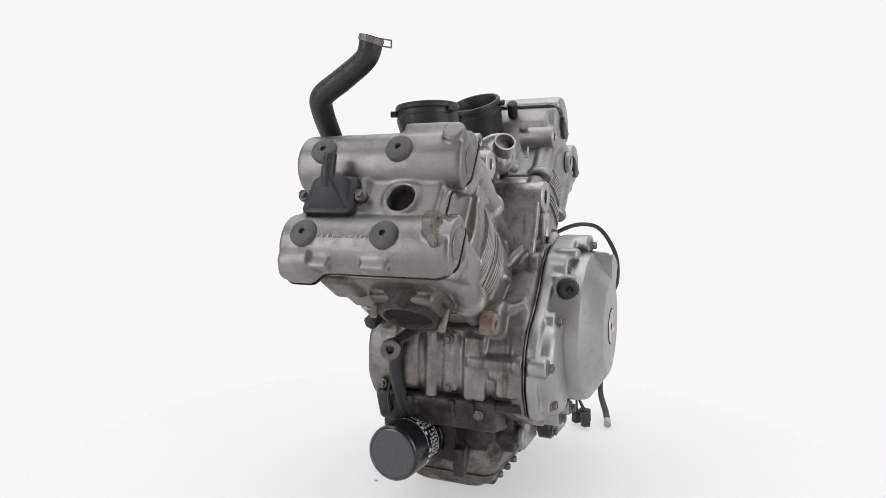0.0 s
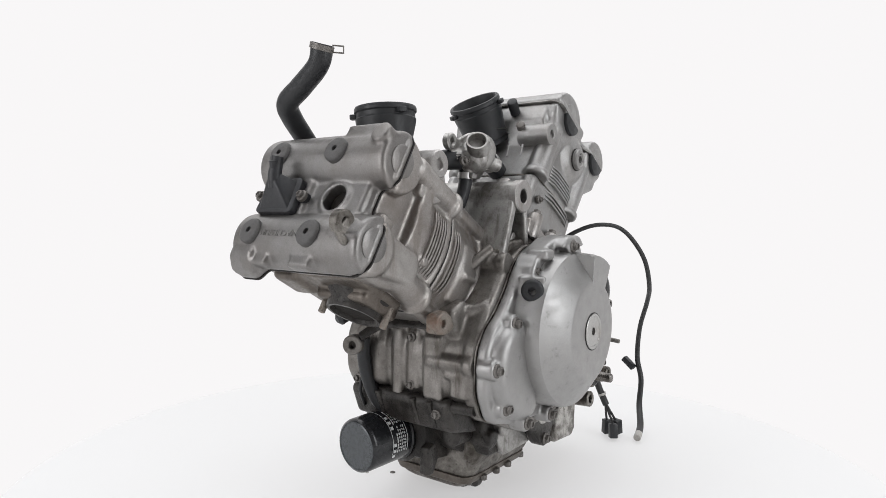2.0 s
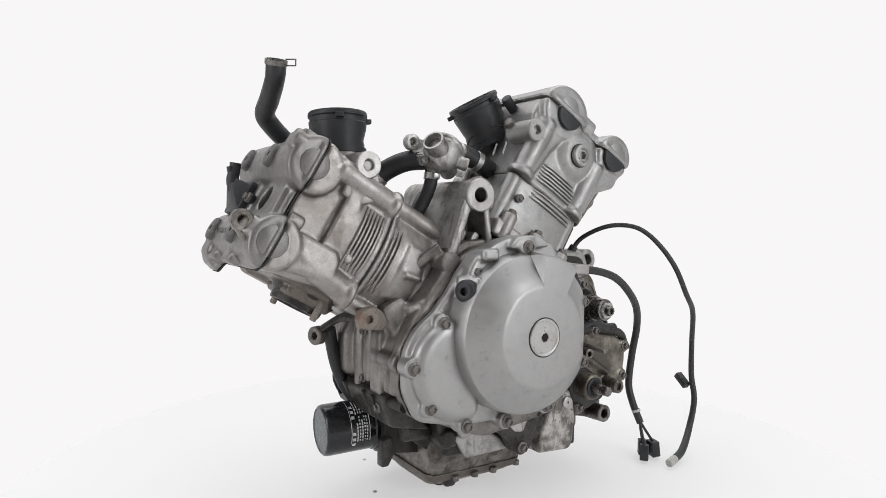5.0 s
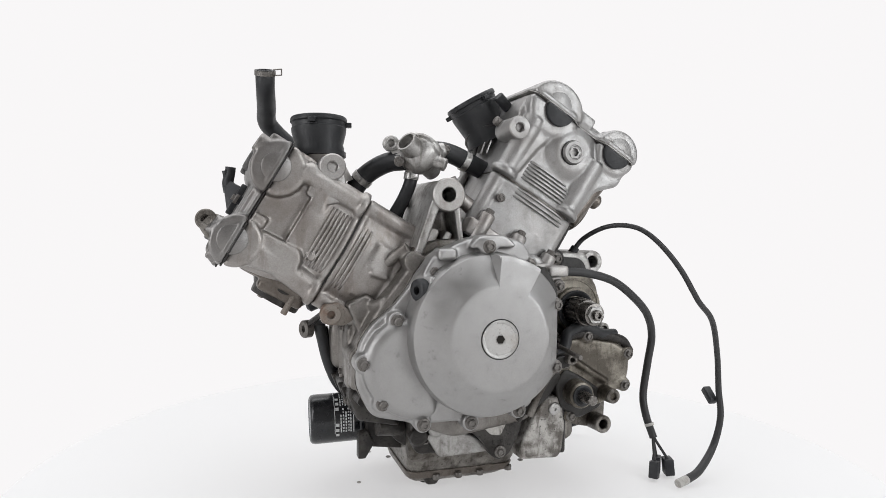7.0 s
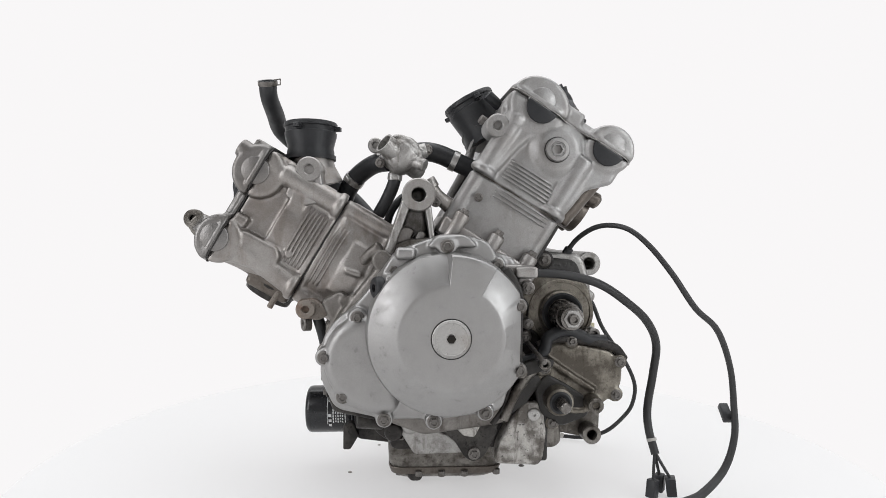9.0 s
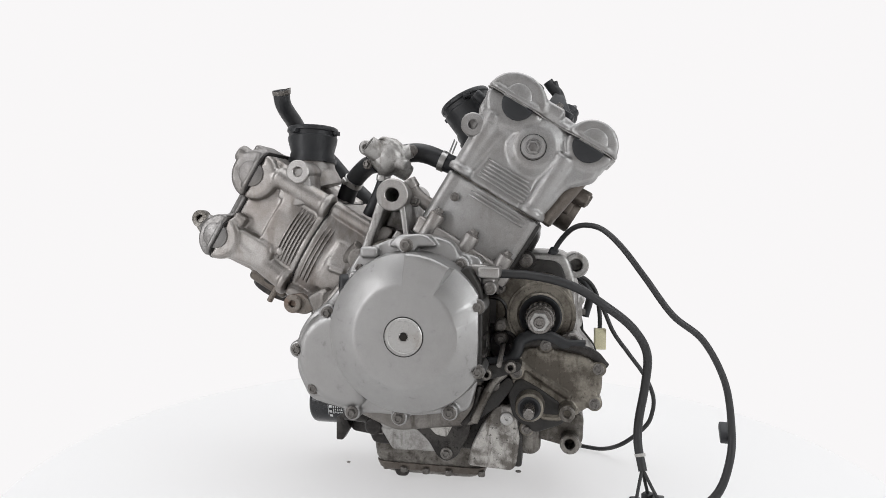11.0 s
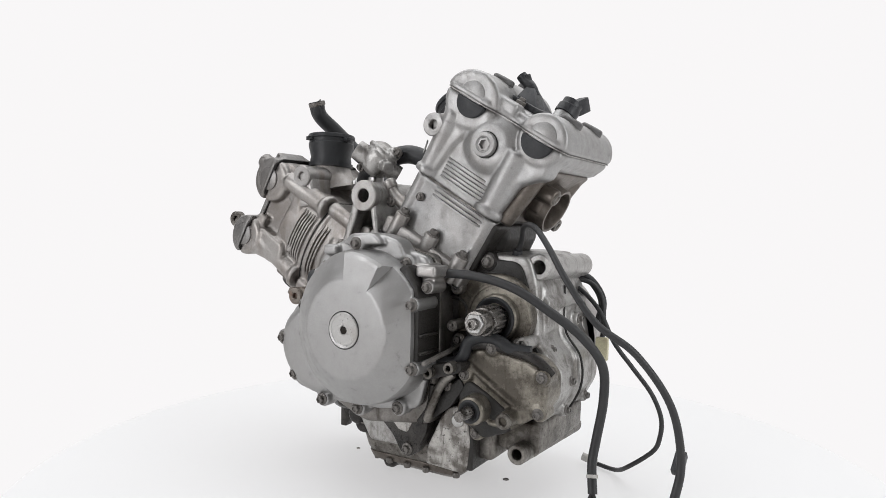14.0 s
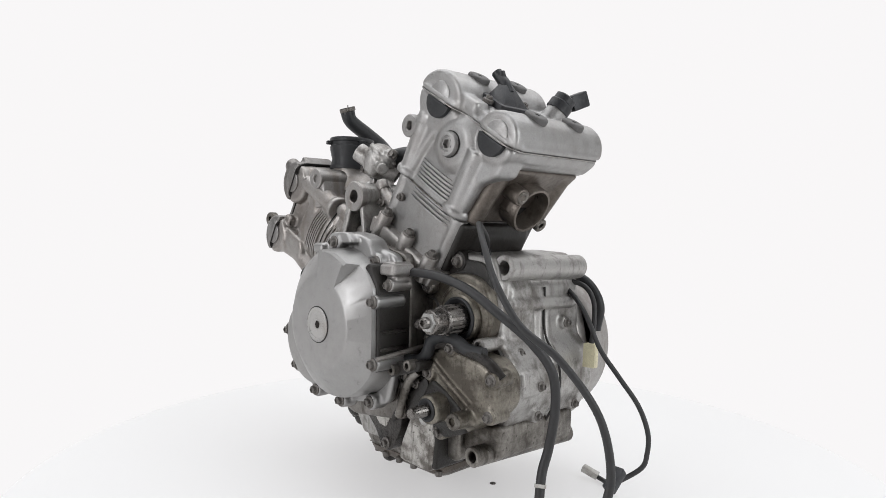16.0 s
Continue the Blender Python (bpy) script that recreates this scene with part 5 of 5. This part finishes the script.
# fasteners and small webs on the near-black cover wall
for x, z in ((0.0595, 0.228), (0.0595, 0.206)):
    part("wall_rib", prism([(0.050, z - 0.003), (0.0625, z - 0.002), (0.0625, z + 0.002), (0.050, z + 0.003)], -0.200, -0.158, XZ, 0.001, 1), OILY, engine)
for x, z in ((0.0700, 0.158), (0.0760, 0.236)):
    part("bolt_boss", rod((x, -0.105, z), (x, -0.150, z), 0.0075, 0.002), GRIMY, engine)
    bolt((x, -0.150, z), (0, -1, 0), 0.75)

# ---- cables ----
ca = part("cable", tube([P(0.132, -0.090, 0.312), P(0.141, -0.096, 0.330), P(0.151, -0.106, 0.347), P(0.165, -0.132, 0.362), P(0.181, -0.154, 0.3665), P(0.200, -0.173, 0.361), P(0.2215, -0.188, 0.3405), P(0.247, -0.199, 0.3065), P(0.279, -0.196, 0.264),
                         P(0.317, -0.180, 0.233), P(0.348, -0.157, 0.180), P(0.359, -0.150, 0.124), P(0.356, -0.159, 0.085), P(0.342, -0.162, 0.044), P(0.305, -0.178, 0.018), P(0.275, -0.186, 0.0095)],
                        [0.0036, 0.0034, 0.0034, 0.0034, 0.0034, 0.0036, 0.0038, 0.0040, 0.0041, 0.0046, 0.0048, 0.0056, 0.0060], 14), CABLE, engine, "long black sheathed cable with a loose end")
part("cable_tip", rod(P(0.279, -0.185, 0.0105), P(0.259, -0.189, 0.0075), 0.0062, 0.002), PALE, ca)
part("cable_plug", box((-0.006, -0.005, 0), (0.006, 0.005, 0.026), aim(P(0.354, -0.146, 0.104), P(0.3555, -0.124, 0.122)), 0.0015, 2), PLASTIC, ca)
part("cable_gland", rod(P(0.129, -0.086, 0.306), P(0.143, -0.098, 0.334), 0.0062), RUBBER, ca)
cbm = tube([P(0.045, -0.160, 0.302), P(0.073, -0.163, 0.304), P(0.120, -0.162, 0.302), P(0.167, -0.158, 0.290), P(0.208, -0.149, 0.265), P(0.242, -0.134, 0.237), P(0.262, -0.118, 0.203), P(0.262, -0.110, 0.161), P(0.255, -0.111, 0.114), P(0.2535, -0.121, 0.086), P(0.259, -0.133, 0.055)], 0.0056, 16)
cb = part("cable", cbm, CABLE, engine, "thick black generator cable ending in connectors")
part("cable_tie", lathe([(0.0056, 0), (0.0068, 0), (0.0068, 0.004), (0.0056, 0.004)], aim(P(0.2555, -0.126, 0.075), P(0.2590, -0.133, 0.055)), 20), PALE, cb)
for (dx, dy), w in (((-0.012, -0.012), 0.0065), ((0.014, -0.006), 0.0095), ((0.004, 0.006), 0.006)):
    e = P(0.262 + dx, -0.138 + dy, 0.026)
    part("wire", tube([P(0.2585, -0.132, 0.058), P(0.260 + dx * 0.5, -0.135 + dy * 0.5, 0.042), e], 0.0021, 8), CABLE, cb)
    part("connector", box((-w, -0.0065, -0.001), (w, 0.0065, 0.023), aim(e, e + P(dx * 0.25, dy * 0.2, -0.03)), 0.0012, 2), PLASTIC, cb, "black plastic connector")
part("cable_grommet", box((0.030, 0.292, -0.182), (0.062, 0.316, -0.150), XZ, 0.004, 3), CAST, engine)
bm = box((0.050, 0.300, -0.196), (0.078, 0.314, -0.160), XZ, 0.003, 2)
box((0.054, 0.284, -0.188), (0.072, 0.304, -0.160), XZ, 0.003, 2, bm=bm)
rod((0.066, -0.160, 0.288), (0.066, -0.194, 0.288), 0.0085, bm=bm)
cast("cable_clamp", bm, CAST, engine, "cast metal cable clamp on the cover", 0.0013, 3)
bolt((0.066, -0.194, 0.288), (0, -1, 0), 0.85)
cc = part("cable", tube([P(0.160, 0.040, 0.285), P(0.190, 0.030, 0.268), P(0.213, 0.024, 0.245), P(0.232, 0.027, 0.205), P(0.256, 0.034, 0.172), P(0.281, 0.041, 0.138), P(0.2945, 0.042, 0.106), P(0.2930, 0.044, 0.078), P(0.2831, 0.048, 0.0562), P(0.252, 0.046, 0.030), P(0.2243, 0.078, 0.0086), P(0.1900, 0.096, 0.0050)],
                        0.0032, 12), CABLE, engine, "thin black switch cable with a pale plug")
part("cable_plug", box((-0.006, -0.0045, 0), (0.006, 0.0045, 0.024), aim(P(0.1900, 0.096, 0.0062), P(0.168, 0.0893, 0.0150)), 0.001, 2), PALE, cc, "pale plastic plug")
cd = part("cable", tube([P(0.165, 0.045, 0.290), P(0.190, 0.052, 0.282), P(0.206, 0.050, 0.262), P(0.212, 0.042, 0.230), P(0.2125, 0.036, 0.205)], 0.0034, 12), CABLE, engine, "short black sensor cable with a cream connector")
part("connector", box((-0.0085, -0.006, -0.002), (0.0085, 0.006, 0.030), aim(P(0.2127, 0.0355, 0.207), P(0.2130, 0.033, 0.170)), 0.0012, 2), CREAM, cd, "cream plastic connector")
part("cable_sleeve", tube([P(0.15, 0.065, 0.300), P(0.18, 0.075, 0.285), P(0.198, 0.078, 0.255), P(0.192, 0.080, 0.220)], 0.0062, 14), RUBBER, cd)

# ---- specks of debris on the table ----
specks = []
for x, y, s in ((0.0962, -0.0245, 1.0), (-0.0966, 0.046, 0.9), (-0.160, -0.040, 0.7), (-0.120, 0.075, 0.6)):
    b = lathe([(0, 0.0002), (0.0042 * s, 0.0002), (0.0044 * s, 0.0008), (0.0038 * s, 0.0014), (0.0018 * s, 0.0013), (0.0014 * s, 0.0006), (0, 0.0006)], Matrix.Translation((x, y, 0)), 12)
    o = finish("debris_chip", b, BOLT if s > 0.8 else PALE)
    specks.append(tagged(o, "small flake of dirt lying on the white table", "debris", "debris on the table"))


# ---- motion: the table turns and carries all that stands on it ----
def motions():
    rows = []
    for i in range(33):
        t = i * 0.5
        turn = 20.04 - 7.0502 * (t - 7) - 0.01124 * (t - 7) ** 2
        rows.append((t, pose(0, 0, 0, 0, 0, turn)))
    for thing in (engine, turntable, *specks):
        walk(thing, rows)


motions()
